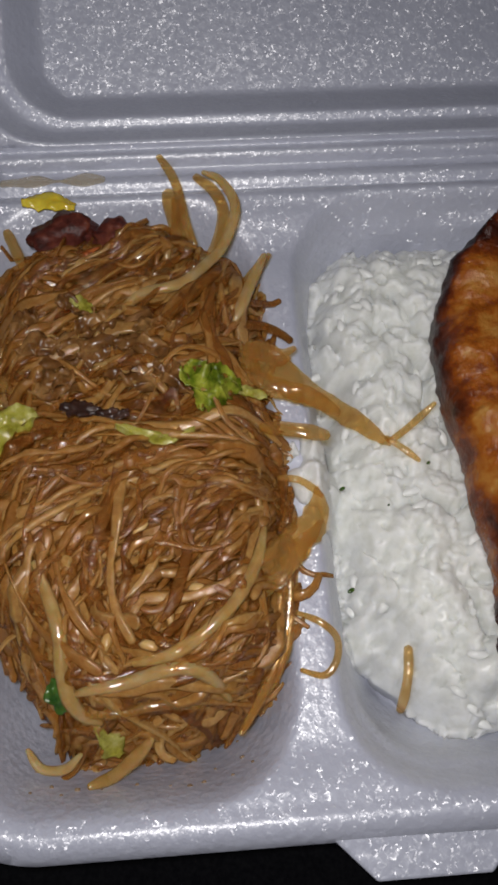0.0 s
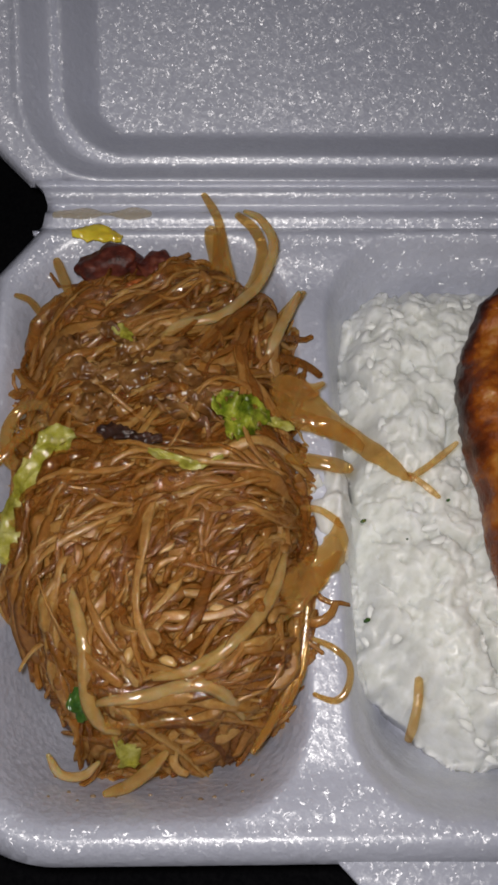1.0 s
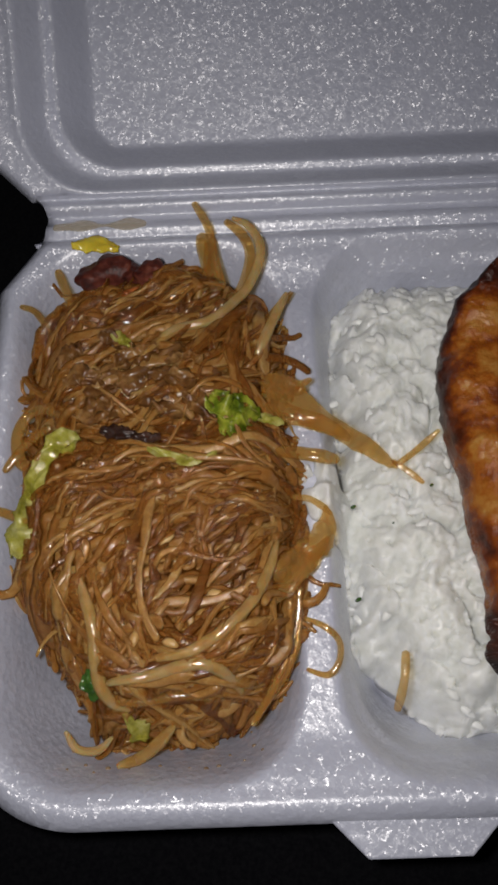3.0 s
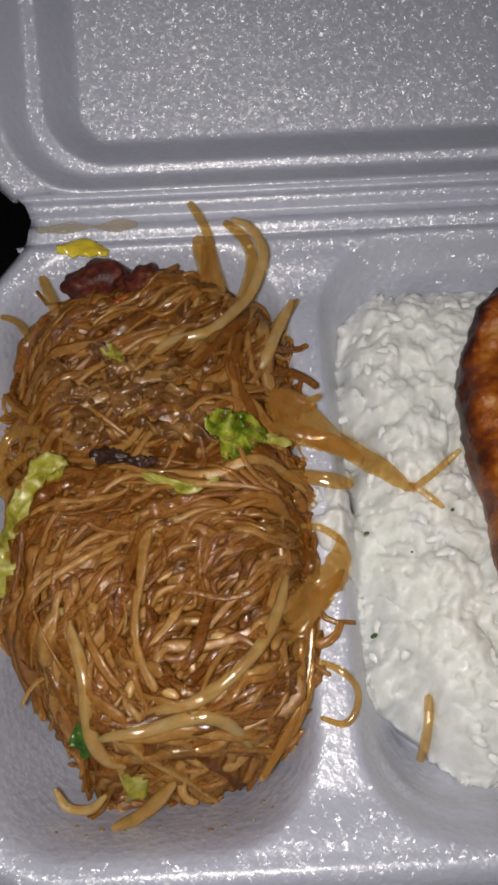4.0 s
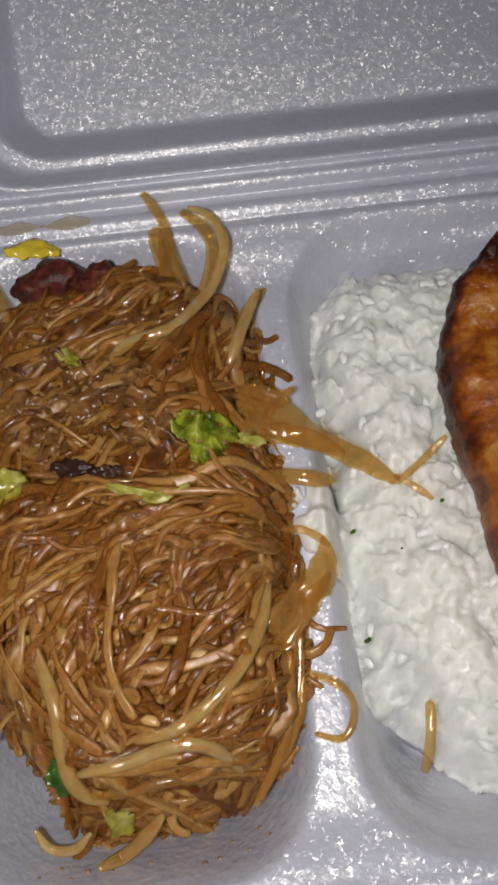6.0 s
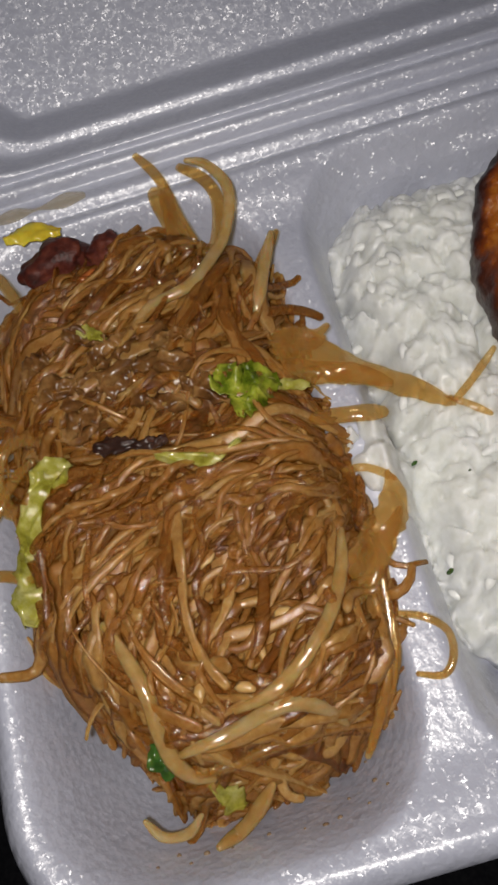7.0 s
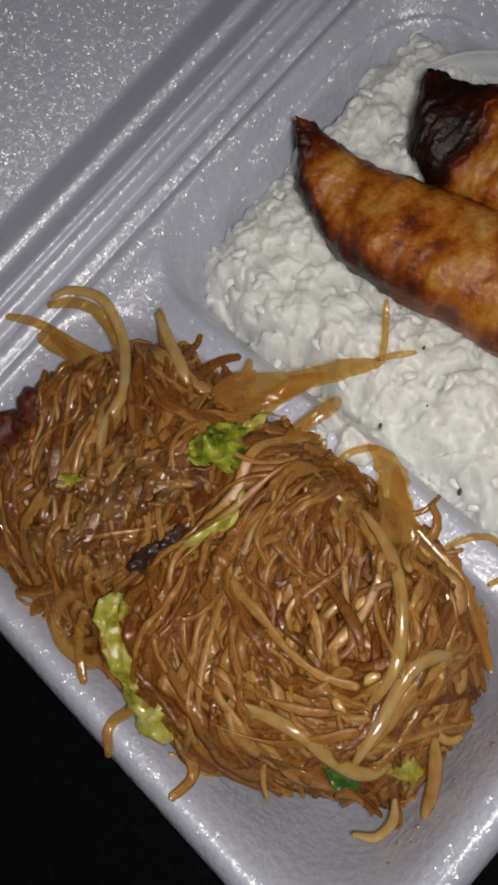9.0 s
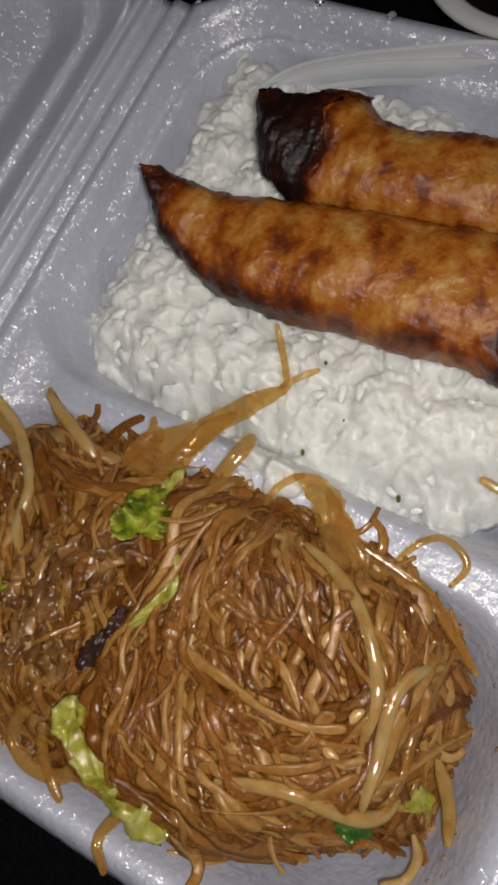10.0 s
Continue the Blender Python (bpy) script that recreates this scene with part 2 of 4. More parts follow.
RICE_BED = food_material("rice_bed", [(0.2, (0.70, 0.71, 0.67)), (0.5, (0.76, 0.77, 0.74)), (0.8, (0.80, 0.81, 0.79))], rough=0.28, scale=330.0, sub=1.0, radius=(1, 0.97, 0.90), size=0.006, coat=0.0, shine=0.35, bump=0.25, fine=0.9)
LEAF = food_material("green_lettuce", [(0.25, (0.035, 0.055, 0.004)), (0.45, (0.10, 0.14, 0.008)), (0.75, (0.27, 0.30, 0.03))], rough=0.2, scale=230.0, bump=0.5, coat=0.0, radius=(0.6, 1, 0.2), fine=0.95)
PALE_LEAF = see_through(food_material("pale_lettuce", [(0.2, (0.22, 0.20, 0.02)), (0.45, (0.42, 0.40, 0.06)), (0.8, (0.62, 0.60, 0.22))], rough=0.2, scale=240.0, bump=0.8, coat=0.0, radius=(0.8, 1, 0.3), fine=0.95), 0.42, (0.9, 0.88, 0.45))
YELLOW = food_material("yellow_peel", [(0.2, (0.56, 0.36, 0.02)), (0.8, (0.74, 0.56, 0.06))], rough=0.25, scale=150.0, fine=0.9)
DARK_LEAF = food_material("dark_green", [(0.2, (0.01, 0.04, 0.008)), (0.8, (0.05, 0.12, 0.02))], rough=0.2, fine=0.9)
MEAT = food_material("cured_meat", [(0.2, (0.03, 0.007, 0.005)), (0.5, (0.085, 0.018, 0.012)), (0.85, (0.16, 0.045, 0.026))], rough=0.45, scale=260.0, bump=0.8, fine=0.95, coat=0.0)
PORK = food_material("shredded_pork", [(0.2, (0.055, 0.020, 0.006)), (0.5, (0.15, 0.065, 0.019)), (0.8, (0.30, 0.155, 0.055))], rough=0.25, scale=170.0, bump=0.35, coat=0.0, fine=0.9)
DARK = food_material("dark_mushroom", [(0.2, (0.012, 0.006, 0.005)), (0.8, (0.06, 0.03, 0.022))], rough=0.25, coat=0.0, bump=0.7, scale=200.0, fine=0.9)
EGG = food_material("pale_chip", [(0.2, (0.42, 0.24, 0.08)), (0.8, (0.58, 0.38, 0.16))], rough=0.3, own="Object", fine=0.5)
RED = food_material("red_pepper", [(0.2, (0.30, 0.06, 0.015)), (0.8, (0.42, 0.12, 0.03))], rough=0.25, fine=0.9)
TABLE.node_tree.nodes["Principled BSDF"].inputs["Specular IOR Level"].default_value = 0.08
OIL = food_material("brown_oil", [(0.2, (0.16, 0.10, 0.06)), (0.8, (0.30, 0.21, 0.13))], rough=0.1, sub=0.0, fine=0.9, bump=0.02)
FRIED = char_material()
CUP = food_material("white_plastic", [(0.2, (0.60, 0.60, 0.60)), (0.8, (0.66, 0.66, 0.66))], rough=0.3, scale=80.0, sub=0.1, fine=0.9, bump=0.02)
SAUCE = food_material("dark_sauce", [(0.2, (0.006, 0.004, 0.003)), (0.8, (0.012, 0.008, 0.006))], rough=0.08, scale=60.0, sub=0.0, fine=0.9, bump=0.02)

# ---- the table ----
slab, faces = sheet(lambda x, y: box_sd(x, y, -9, 9, -7, 9, 0.3), lambda x, y: 0 * x - 0.004, -9, 9, -7, 9, 0.5, 0.3)
tagged(part("table", mesh_of("table", slab, faces, False), TABLE), "near-black table under the open food box", "table", kind="structure")

# ---- the foam box: a base with two hollows, a hinge of ribs and a lid tilted back ----
RIM, HINGE_Y, LID_TILT = 0.40, 1.66, 33.0


def outline(x, y):
    """The base seen from above: round front corners, slanted back corners that end at the hinge."""
    d = box_sd(x, y, -1.05, 1.05, 0.0, 2.2, 0.30)
    slant = 0.842 * (np.abs(x) - 0.978) + 0.54 * (y - 1.549)
    return np.maximum(np.maximum(d, slant), y - 1.615)


def hollow(x, y, top, bottom, r_top, r_bottom):
    """0 on the rim of a hollow, 1 on its floor."""
    inside = np.maximum(-box_sd(x, y, *top, r_top), 0)
    outside = np.maximum(box_sd(x, y, *bottom, r_bottom), 0)
    return inside / (inside + outside + 1e-6)


def base_height(x, y):
    edge = np.maximum(-outline(x, y), 0)
    z = RIM - 0.024 * (1 - smooth(0.0, 0.03, edge)) ** 2
    z = z + 0.012 * np.exp(-((edge - 0.045) / 0.018) ** 2)
    z = z - 0.04 * smooth(0.07, 0.20, edge)
    noodles = hollow(x, y, (-0.985, -0.225, 0.072, 1.57), (-0.82, -0.33, 0.28, 1.42), 0.24, 0.16)
    rice = hollow(x, y, (-0.150, 0.985, 0.072, 1.57), (-0.06, 0.84, 0.27, 1.42), 0.22, 0.18)
    f = np.maximum(noodles, rice)
    drop = 0.45 * f + 0.55 * smooth(0, 1, f)
    step = (0.018 + 0.030 * smooth(0.2, 0.6, x)) * (smooth(0.24, 0.33, rice) - smooth(0.38, 0.52, rice))
    return z - (z - 0.05) * drop + step + 0.002 * wave(x, y, 3.0)


def lid_outline(u, v):
    d = box_sd(u, v, -1.085, 1.085, -0.4, 1.62, 0.30)
    slant = 0.71 * (np.abs(u) - 0.985) - 0.71 * (v - 0.085)
    return np.maximum(np.maximum(d, slant), 0.072 - v)


def wall_of(d, width):
    """0 to 1 across a sloping wall with softly rounded ends."""
    return 0.6 * np.clip(d / width, 0, 1) + 0.4 * smooth(0.0, width, d)


def lid_height(u, v):
    edge = np.maximum(-lid_outline(u, v), 0)
    a = box_sd(u, v, -0.985, 0.985, 0.082, 1.54, 0.24)
    b = box_sd(u, v, -0.885, 0.885, 0.172, 1.45, 0.18)
    z = -0.04 * (1 - smooth(0.0, 0.03, edge)) ** 2 - 0.10 * wall_of(-a, 0.062) - 0.125 * wall_of(-b, 0.085)
    ridge = 0.010 * np.exp(-((a - 0.004) / 0.010) ** 2) + 0.008 * np.exp(-((b - 0.004) / 0.010) ** 2)
    return z + ridge + 0.004 * wave(u, v, 2.2, 5.0)


box = thing("takeout_box", "open white foam takeaway box with two hollows, lid tilted back", "food container")
part("base", mesh_of("base", *sheet(outline, base_height, -1.06, 1.06, -0.01, 1.62, 0.0105, 0.028)), FOAM, box)
lid = part("lid", mesh_of("lid", *sheet(lid_outline, lid_height, -1.10, 1.10, 0.06, 1.63, 0.0105, 0.028)), FOAM, box, "stepped foam lid")
lid.matrix_basis = pose(0, HINGE_Y * S, RIM * S, LID_TILT)


part("closing_tab", mesh_of("closing_tab", *sheet(lambda x, y: np.maximum(np.maximum(-0.074 - y, 0.707 * (np.abs(x) - 0.187 - y)), y - 0.02),
     lambda x, y: 0.372 + 0.30 * (y + 0.02) * (y > -0.02) + 0.18 * np.minimum(y + 0.02, 0), -0.212, 0.212, -0.08, 0.03, 0.006, 0.022)), FOAM, box, "foam closing tab")


def hinge_profile():
    """Two ribs and three grooves across the fold, as (y, z)."""
    a = math.radians(LID_TILT)
    flat = [(1.596, 0.392), (1.606, 0.385), (1.615, 0.383), (1.624, 0.393), (1.636, 0.402), (1.652, 0.402), (1.664, 0.394)]
    up = [(0.012, -0.018), (0.022, -0.020), (0.032, -0.006), (0.042, 0.002), (0.054, 0.002), (0.063, -0.008), (0.072, -0.018), (0.084, -0.004)]
    return flat + [(HINGE_Y + v * math.cos(a) - w * math.sin(a), RIM + v * math.sin(a) + w * math.cos(a)) for v, w in up]


def hinge_mesh():
    fine = spline([(0, y, z) for y, z in hinge_profile()], 60)
    xs = np.linspace(-1, 1, 60)
    verts, faces = [], []
    for low in (0.0, 0.02):
        for k, (_, y, z) in enumerate(fine):
            half = 0.922 + 0.035 * abs(k / 29.5 - 1) ** 3
            verts += [(x * half, y, z - low) for x in xs]
    for k in range(59):
        for i in range(59):
            q = (k * 60 + i, k * 60 + i + 1, (k + 1) * 60 + i + 1, (k + 1) * 60 + i)
            faces += [q, tuple(v + 3600 for v in q[::-1])]
        for i in (0, 59):
            q = (k * 60 + i, (k + 1) * 60 + i, (k + 1) * 60 + i + 3600, k * 60 + i + 3600)
            faces.append(q if i == 0 else q[::-1])
    return verts, faces


def ledge_mesh():
    """A smooth double lip that runs from the rice up to the side rim, wider as it goes."""
    upper = spline([(0.72, 1.37, 0.29), (0.775, 1.32, 0.335), (0.85, 1.235, 0.365), (0.915, 1.09, 0.385), (0.97, 0.93, 0.40), (1.02, 0.77, 0.41), (1.03, 0.55, 0.41)], 60)
    lower = spline([(0.70, 1.35, 0.26), (0.75, 1.295, 0.29), (0.815, 1.205, 0.315), (0.875, 1.05, 0.325), (0.91, 0.90, 0.325), (0.935, 0.75, 0.325), (0.94, 0.55, 0.325)], 60)
    upper[:, 0] -= 0.012
    lower = 0.55 * upper + 0.45 * lower
    rows, verts, faces = 13, [], []
    for low in (0.0, 0.03):
        for a, b in zip(upper, lower):
            for j in range(rows):
                f = j / (rows - 1) * 1.3 - 0.15
                z = a[2] + (b[2] - a[2]) * f - low
                z += 0.022 * math.exp(-((f / 0.16) ** 2)) + 0.026 * math.exp(-(((f - 1) / 0.14) ** 2)) - 0.04 * max(-f, 0) / 0.15 - 0.06 * max(f - 1.05, 0) / 0.15
                verts.append((a[0] + (b[0] - a[0]) * f, a[1] + (b[1] - a[1]) * f, z))
    for k in range(59):
        for j in range(rows - 1):
            q = (k * rows + j, k * rows + j + 1, (k + 1) * rows + j + 1, (k + 1) * rows + j)
            faces += [q[::-1], tuple(v + 60 * rows for v in q)]
    return verts, faces


part("ledge", mesh_of("ledge", *ledge_mesh()), SKIN, box, "smooth white ledge along the hollow")
part("hinge", mesh_of("hinge", *hinge_mesh()), FOAM, box, "ribbed foam hinge")
part("sauce_stain", mesh_of("sauce_stain", *sheet(lambda x, y: box_sd(x, y, -0.905, -0.62, 1.632, 1.660, 0.012) + 0.016 * wave(x, y, 14.0),
     lambda x, y: 0.4045 + 0 * x, -0.93, -0.6, 1.62, 1.67, 0.004, 0.0012)), STAIN, box, "yellowish dried sauce on the hinge")

# ---- the mound of rice, as a height ----
def rice_sd(x, y):
    return np.minimum(np.maximum(box_sd(x, y, -0.125, 0.965, 0.17, 1.56, 0.19), 0.69 * (-0.035 - x) + 0.72 * (0.345 - y)), np.hypot(x + 0.110, y - 0.785) - 0.095) + 0.034 * wave(x, y, 8.0, 1.0) + 0.016 * wave(x, y, 24.0, 3.0)


def rice_top(x, y):
    e = -rice_sd(x, y)
    z = 0.080 + 0.240 * np.sin(math.pi / 2 * np.clip(e / 0.18, 0, 1)) + 0.020 * wave(x, y, 6.0, 4.0) + 0.014 * wave(x, y, 13.0, 6.0) + 0.005 * wave(x, y, 31.0, 8.0)
    z = np.maximum(z, np.minimum(base_height(x, y), 0.14) + 0.03 * np.clip(e / 0.04, 0, 1))
    spill = np.hypot(x + 0.110, y - 0.785) < 0.13
    z = np.where(spill, np.maximum(z, base_height(x, y) + 0.05 * np.clip(e / 0.05, 0, 1)), z)
    return z - 0.060 * np.maximum(1 - np.abs(wave(x, y, 9.0, 12.0)) * 8, 0) * smooth(0.05, 0.35, wave(x, y, 5.0, 15.0))


# ---- the noodles ----
def heap_sd(x, y):
    """The heap seen from above: a long round patch, cut off at its front corner by the rim."""
    return np.maximum(box_sd(x, y, -0.955, -0.205, 0.175, 1.50, 0.30), -0.86 * (x + 0.835) - 0.5 * (y - 0.35)) + 0.012 * wave(x, y, 11.0, 5.0)


def heap(x, y):
    """Top of the noodle heap: two lobes with a hollow between them."""
    e = -heap_sd(x, y) + 0.03 * wave(x, y, 6.0, 9.0)
    z = 0.27 + 0.24 * np.sin(math.pi / 2 * np.clip(e / 0.16, 0, 1))
    z = z - 0.06 * np.maximum(y - 0.95, 0) - 0.10 * np.clip((0.35 - y) / 0.15, 0, 1)
    valley = 0.085 * np.exp(-(((y - 0.915 + 0.15 * (x + 0.6)) / 0.05) ** 2)) * smooth(-0.35, -0.5, x)
    return z + 0.030 * wave(x, y, 6.0, 2.0) + 0.016 * wave(x, y, 15.0, 7.0) - valley


def support(x, y):
    """What a strand lies on at a place: the heap, the foam or the rice."""
    return np.maximum(np.maximum(heap(x, y), base_height(x, y) + 0.010), np.where(rice_sd(x, y) < 0, rice_top(x, y) + 0.012, 0))


FLOW = [(-.7, .76, 5), (-.5, .78, 0), (-.32, .75, -10), (-.86, .6, 80), (-.82, .42, 105), (-.62, .56, 55), (-.5, .6, 40), (-.44, .5, 30),
        (-.34, .45, 50), (-.26, .33, 85), (-.5, .25, 8), (-.7, .22, 35), (-.62, 1.2, 15), (-.42, 1.27, 50), (-.29, 1.2, 70), (-.82, 1.3, 65),
        (-.72, 1.02, 10), (-.3, .9, -25), (-.27, .66, 65), (-.85, .85, 60), (-.6, 1.4, 30), (-.42, .35, 25), (-.58, .4, 130)]


def flow(x, y):
    """The way the noodles lie at a place, as an angle."""
    c = s = 0.0
    for fx, fy, a in FLOW:
        w = math.exp(-((x - fx) ** 2 + (y - fy) ** 2) / 0.012)
        c, s = c + w * math.cos(math.radians(2 * a)), s + w * math.sin(math.radians(2 * a))
    return math.atan2(s, c) / 2


def strand(x, y, length, lift, a, curl, edge, n=18):
    """A wavy strand from a place: it drifts with the flow, rides on the heap and dips in at its ends."""
    pts, step = [(x, y)], length / n
    p1, p2, f1, f2 = rnd.uniform(0, 6.3), rnd.uniform(0, 6.3), rnd.uniform(0.25, 0.6), rnd.uniform(0.8, 1.6)
    for k in range(n):
        pull = (flow(x, y) - a + math.pi / 2) % math.pi - math.pi / 2
        a += 0.10 * pull + curl * math.sin(k * f1 + p1) + 0.45 * curl * math.sin(k * f2 + p2)
        x, y = x + math.cos(a) * step, y + math.sin(a) * step
        if heap_sd(x, y) > edge:
            break
        pts.append((x, y))
    if len(pts) < 6:
        return None
    flat = np.array(pts)
    k = np.arange(len(flat))
    f = np.abs(k / (len(flat) - 1) * 2 - 1)
    z = support(flat[:, 0], flat[:, 1]) + lift + rnd.uniform(0.003, 0.016) * np.sin(k * rnd.uniform(0.4, 1.2) + p1) - rnd.uniform(0.0, 0.04) * f**4
    for _ in range(3):
        z[1:-1] = 0.25 * z[:-2] + 0.5 * z[1:-1] + 0.25 * z[2:]
    return np.column_stack([flat, np.maximum(z, base_height(flat[:, 0], flat[:, 1]) + 0.008)])


BARE = [(-0.37, 0.94, 0.085), (-0.81, 0.84, 0.06), (-0.90, 0.68, 0.06), (-0.69, 1.02, 0.10), (-0.56, 1.02, 0.07), (-0.66, 0.92, 0.05), (-0.50, 0.825, 0.05), (-0.71, 1.43, 0.09)]


def seed_place(top):
    while True:
        x, y = rnd.uniform(-0.97, -0.20), rnd.uniform(0.18, 1.50)
        if heap_sd(x, y) < -0.015 and not (top and any(math.hypot(x - a, y - b) < r for a, b, r in BARE)):
            return x, y


def strand_bundle(top, most):
    """Some strands that lie side by side, as they were lifted from the pan: threads, flat noodles and torn ribbons."""
    x, y = seed_place(top)
    length = rnd.uniform(0.16, 0.34) if rnd.random() < 0.7 else rnd.uniform(0.34, 0.60)
    lift = rnd.uniform(0.004, 0.030) if top else rnd.uniform(-0.045, 0.012)
    a, curl = flow(x, y) + rnd.choice((0, math.pi)) + rnd.gauss(0, 0.55), rnd.choice((-1, 1)) * rnd.uniform(0.02, 0.24)
    across, d, out = a + math.pi / 2, 0.0, []
    for _ in range(rnd.randint(1, most)):
        kind = rnd.random()
        r, flat = (rnd.uniform(0.006, 0.0095), rnd.uniform(0.5, 0.85)) if kind < 0.50 else (rnd.uniform(0.009, 0.0145), rnd.uniform(0.28, 0.5)) if kind < 0.87 else (rnd.uniform(0.015, 0.024), rnd.uniform(0.14, 0.24))
        path = strand(x + d * math.cos(across), y + d * math.sin(across), length * rnd.uniform(0.55, 1.0), lift + rnd.uniform(-0.008, 0.008), a + rnd.gauss(0, 0.16), curl + rnd.gauss(0, 0.05), rnd.uniform(-0.035, 0.004))
        d += rnd.uniform(0.9, 1.8) * r
        if path is None:
            continue
        path = spline(path, 2 * len(path))
        n = len(path)
        k = np.linspace(0, 1, n)
        radii = r * (1 + 0.22 * np.sin(k * rnd.uniform(3, 14) + rnd.uniform(0, 6)) + 0.10 * np.sin(k * rnd.uniform(20, 40))) * (1 - 0.35 * np.abs(2 * k - 1) ** 8)
        out.append(tube(path, radii, flat, 6, rnd.uniform(-0.7, 0.7) + rnd.uniform(-1.5, 1.5) * k))
    return out


def fringe_strand():
    """A short strand that sticks out over the edge of the heap."""
    while True:
        x, y = rnd.uniform(-1.0, -0.18), rnd.uniform(0.17, 1.53)
        if -0.06 < heap_sd(x, y) < 0.0:
            break
    a = math.atan2((y - 0.85) * 0.6, x + 0.59) + rnd.gauss(0, 0.7)
    long, bend = rnd.uniform(0.06, 0.15) * (0.7 if y < 0.4 else 1), rnd.gauss(0, 0.22)
    pts = []
    for k in range(7):
        a += bend
        pts.append((x + math.cos(a) * long * (k / 6 - 0.4), y + math.sin(a) * long * (k / 6 - 0.4)))
    flat = np.array(pts)
    z = support(flat[:, 0], flat[:, 1])
    z = np.maximum(z, z[0] - np.linspace(0, rnd.uniform(0.02, 0.16), 7)) + rnd.uniform(-0.01, 0.02)
    r = rnd.uniform(0.007, 0.018)
    return tube(np.column_stack([flat, z]), r * np.linspace(1.1, 0.65, 7), rnd.uniform(0.2, 0.45), 6, rnd.uniform(-0.8, 0.8))


noodles = thing("fried_noodles", "heap of glossy brown stir-fried glass noodles in the foam box", "noodles")
# Sheet below the strands; its dark colour stands in for shade between them.
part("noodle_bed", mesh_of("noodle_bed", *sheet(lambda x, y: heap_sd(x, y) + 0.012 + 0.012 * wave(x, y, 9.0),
     lambda x, y: heap(x, y) - 0.055 + 0.03 * wave(x, y, 18.0, 3.0), -1.0, -0.18, 0.15, 1.55, 0.012, 0.12)), SHADED_BED, noodles)
tagged(part("noodle_tangle", mesh_of("noodle_tangle", *joined([p for _ in range(560) for p in strand_bundle(False, 4)] + [fringe_strand() for _ in range(30)])), NOODLE, noodles), kind="stuff")
singles = [one_strand for _ in range(130) for one_strand in strand_bundle(True, 4)]
for one_strand in singles[:280]:
    part("noodle", mesh_of("noodle", *one_strand), NOODLE_OWN, noodles)


def film(name, points, widths, mat, label="", parent=noodles, seed=0.0, lift=0.014, sag=0.012):
    """A torn, flat shred along a curve: ragged sides, ridges along it, a slight fold across."""
    n, m = 24, 9
    path = spline(points, n)
    path[:, 2] = np.maximum(path[:, 2], support(path[:, 0], path[:, 1]) + lift)
    wide = np.interp(np.linspace(0, 1, n), np.linspace(0, 1, len(widths)), widths)
    ahead = np.gradient(path, axis=0)
    side = np.cross(ahead, (0, 0, 1))
    side /= np.linalg.norm(side, axis=1, keepdims=True) + 1e-9
    verts, faces = [], []
    for low in (0.0, 0.005):
        for k in range(n):
            f = k / (n - 1)
            for j in range(m):
                g = j / (m - 1) * 2 - 1
                ragged = 1 + abs(g) * (0.30 * noise.noise((f * 6, g * 2, seed)) + 0.25 * noise.noise((f * 19, g * 3, seed)))
                p = path[k] + side[k] * wide[k] * g * ragged
                z = p[2] + 0.010 * noise.noise((g * 3.0, f * 1.5, seed + 5)) + 0.018 * noise.noise((f * 4, g, seed + 9)) - sag * g * g
                verts.append((p[0], p[1], z - low * (1 - 0.7 * abs(g))))
    for k in range(n - 1):
        for j in range(m - 1):
            q = (k * m + j, k * m + j + 1, (k + 1) * m + j + 1, (k + 1) * m + j)
            faces += [q[::-1], tuple(v + n * m for v in q)]
    rim = [j for j in range(m)] + [k * m + m - 1 for k in range(1, n)] + [(n - 1) * m + j for j in range(m - 2, -1, -1)] + [k * m for k in range(n - 2, 0, -1)]
    faces += [(a, b, b + n * m, a + n * m) for a, b in zip(rim, rim[1:] + rim[:1])]
    return part(name, mesh_of(name, verts, faces), mat, parent, label)


for n in range(46):
    x, y = (rnd.uniform(-0.90, -0.28), rnd.uniform(0.93, 1.40)) if n < 36 else seed_place(True)
    path = strand(x, y, rnd.uniform(0.10, 0.24), rnd.uniform(-0.01, 0.015), rnd.uniform(0, 6.3), rnd.uniform(-0.12, 0.12), 0.0)
    if path is not None:
        w = rnd.uniform(0.012, 0.028)
        film("noodle_ribbon", path[::3].tolist(), [0.75 * w, w, 0.85 * w, 0.6 * w], RIBBON, seed=n * 3.3, lift=0.006)


def strip(name, points, width, flat, mat, label="", parent=noodles, taper=0.35, n=26, roll=0.0):
    """One noodle, sprout or strip along a curve, thinner at its ends."""
    path = spline(points, n)
    path[:, 2] = np.maximum(path[:, 2], np.where(path[:, 1] < 1.5, support(path[:, 0], path[:, 1]), 0) + 0.6 * width * flat + (0.010 if mat is SPROUT else 0.0))
    f = np.abs(np.linspace(-1, 1, n))
    radii = width * (1 - taper * f**3) * (1 + 0.05 * np.sin(np.linspace(0, 11, n)))
    return part(name, mesh_of(name, *tube(path, radii, flat, 8, roll)), mat, parent, label)


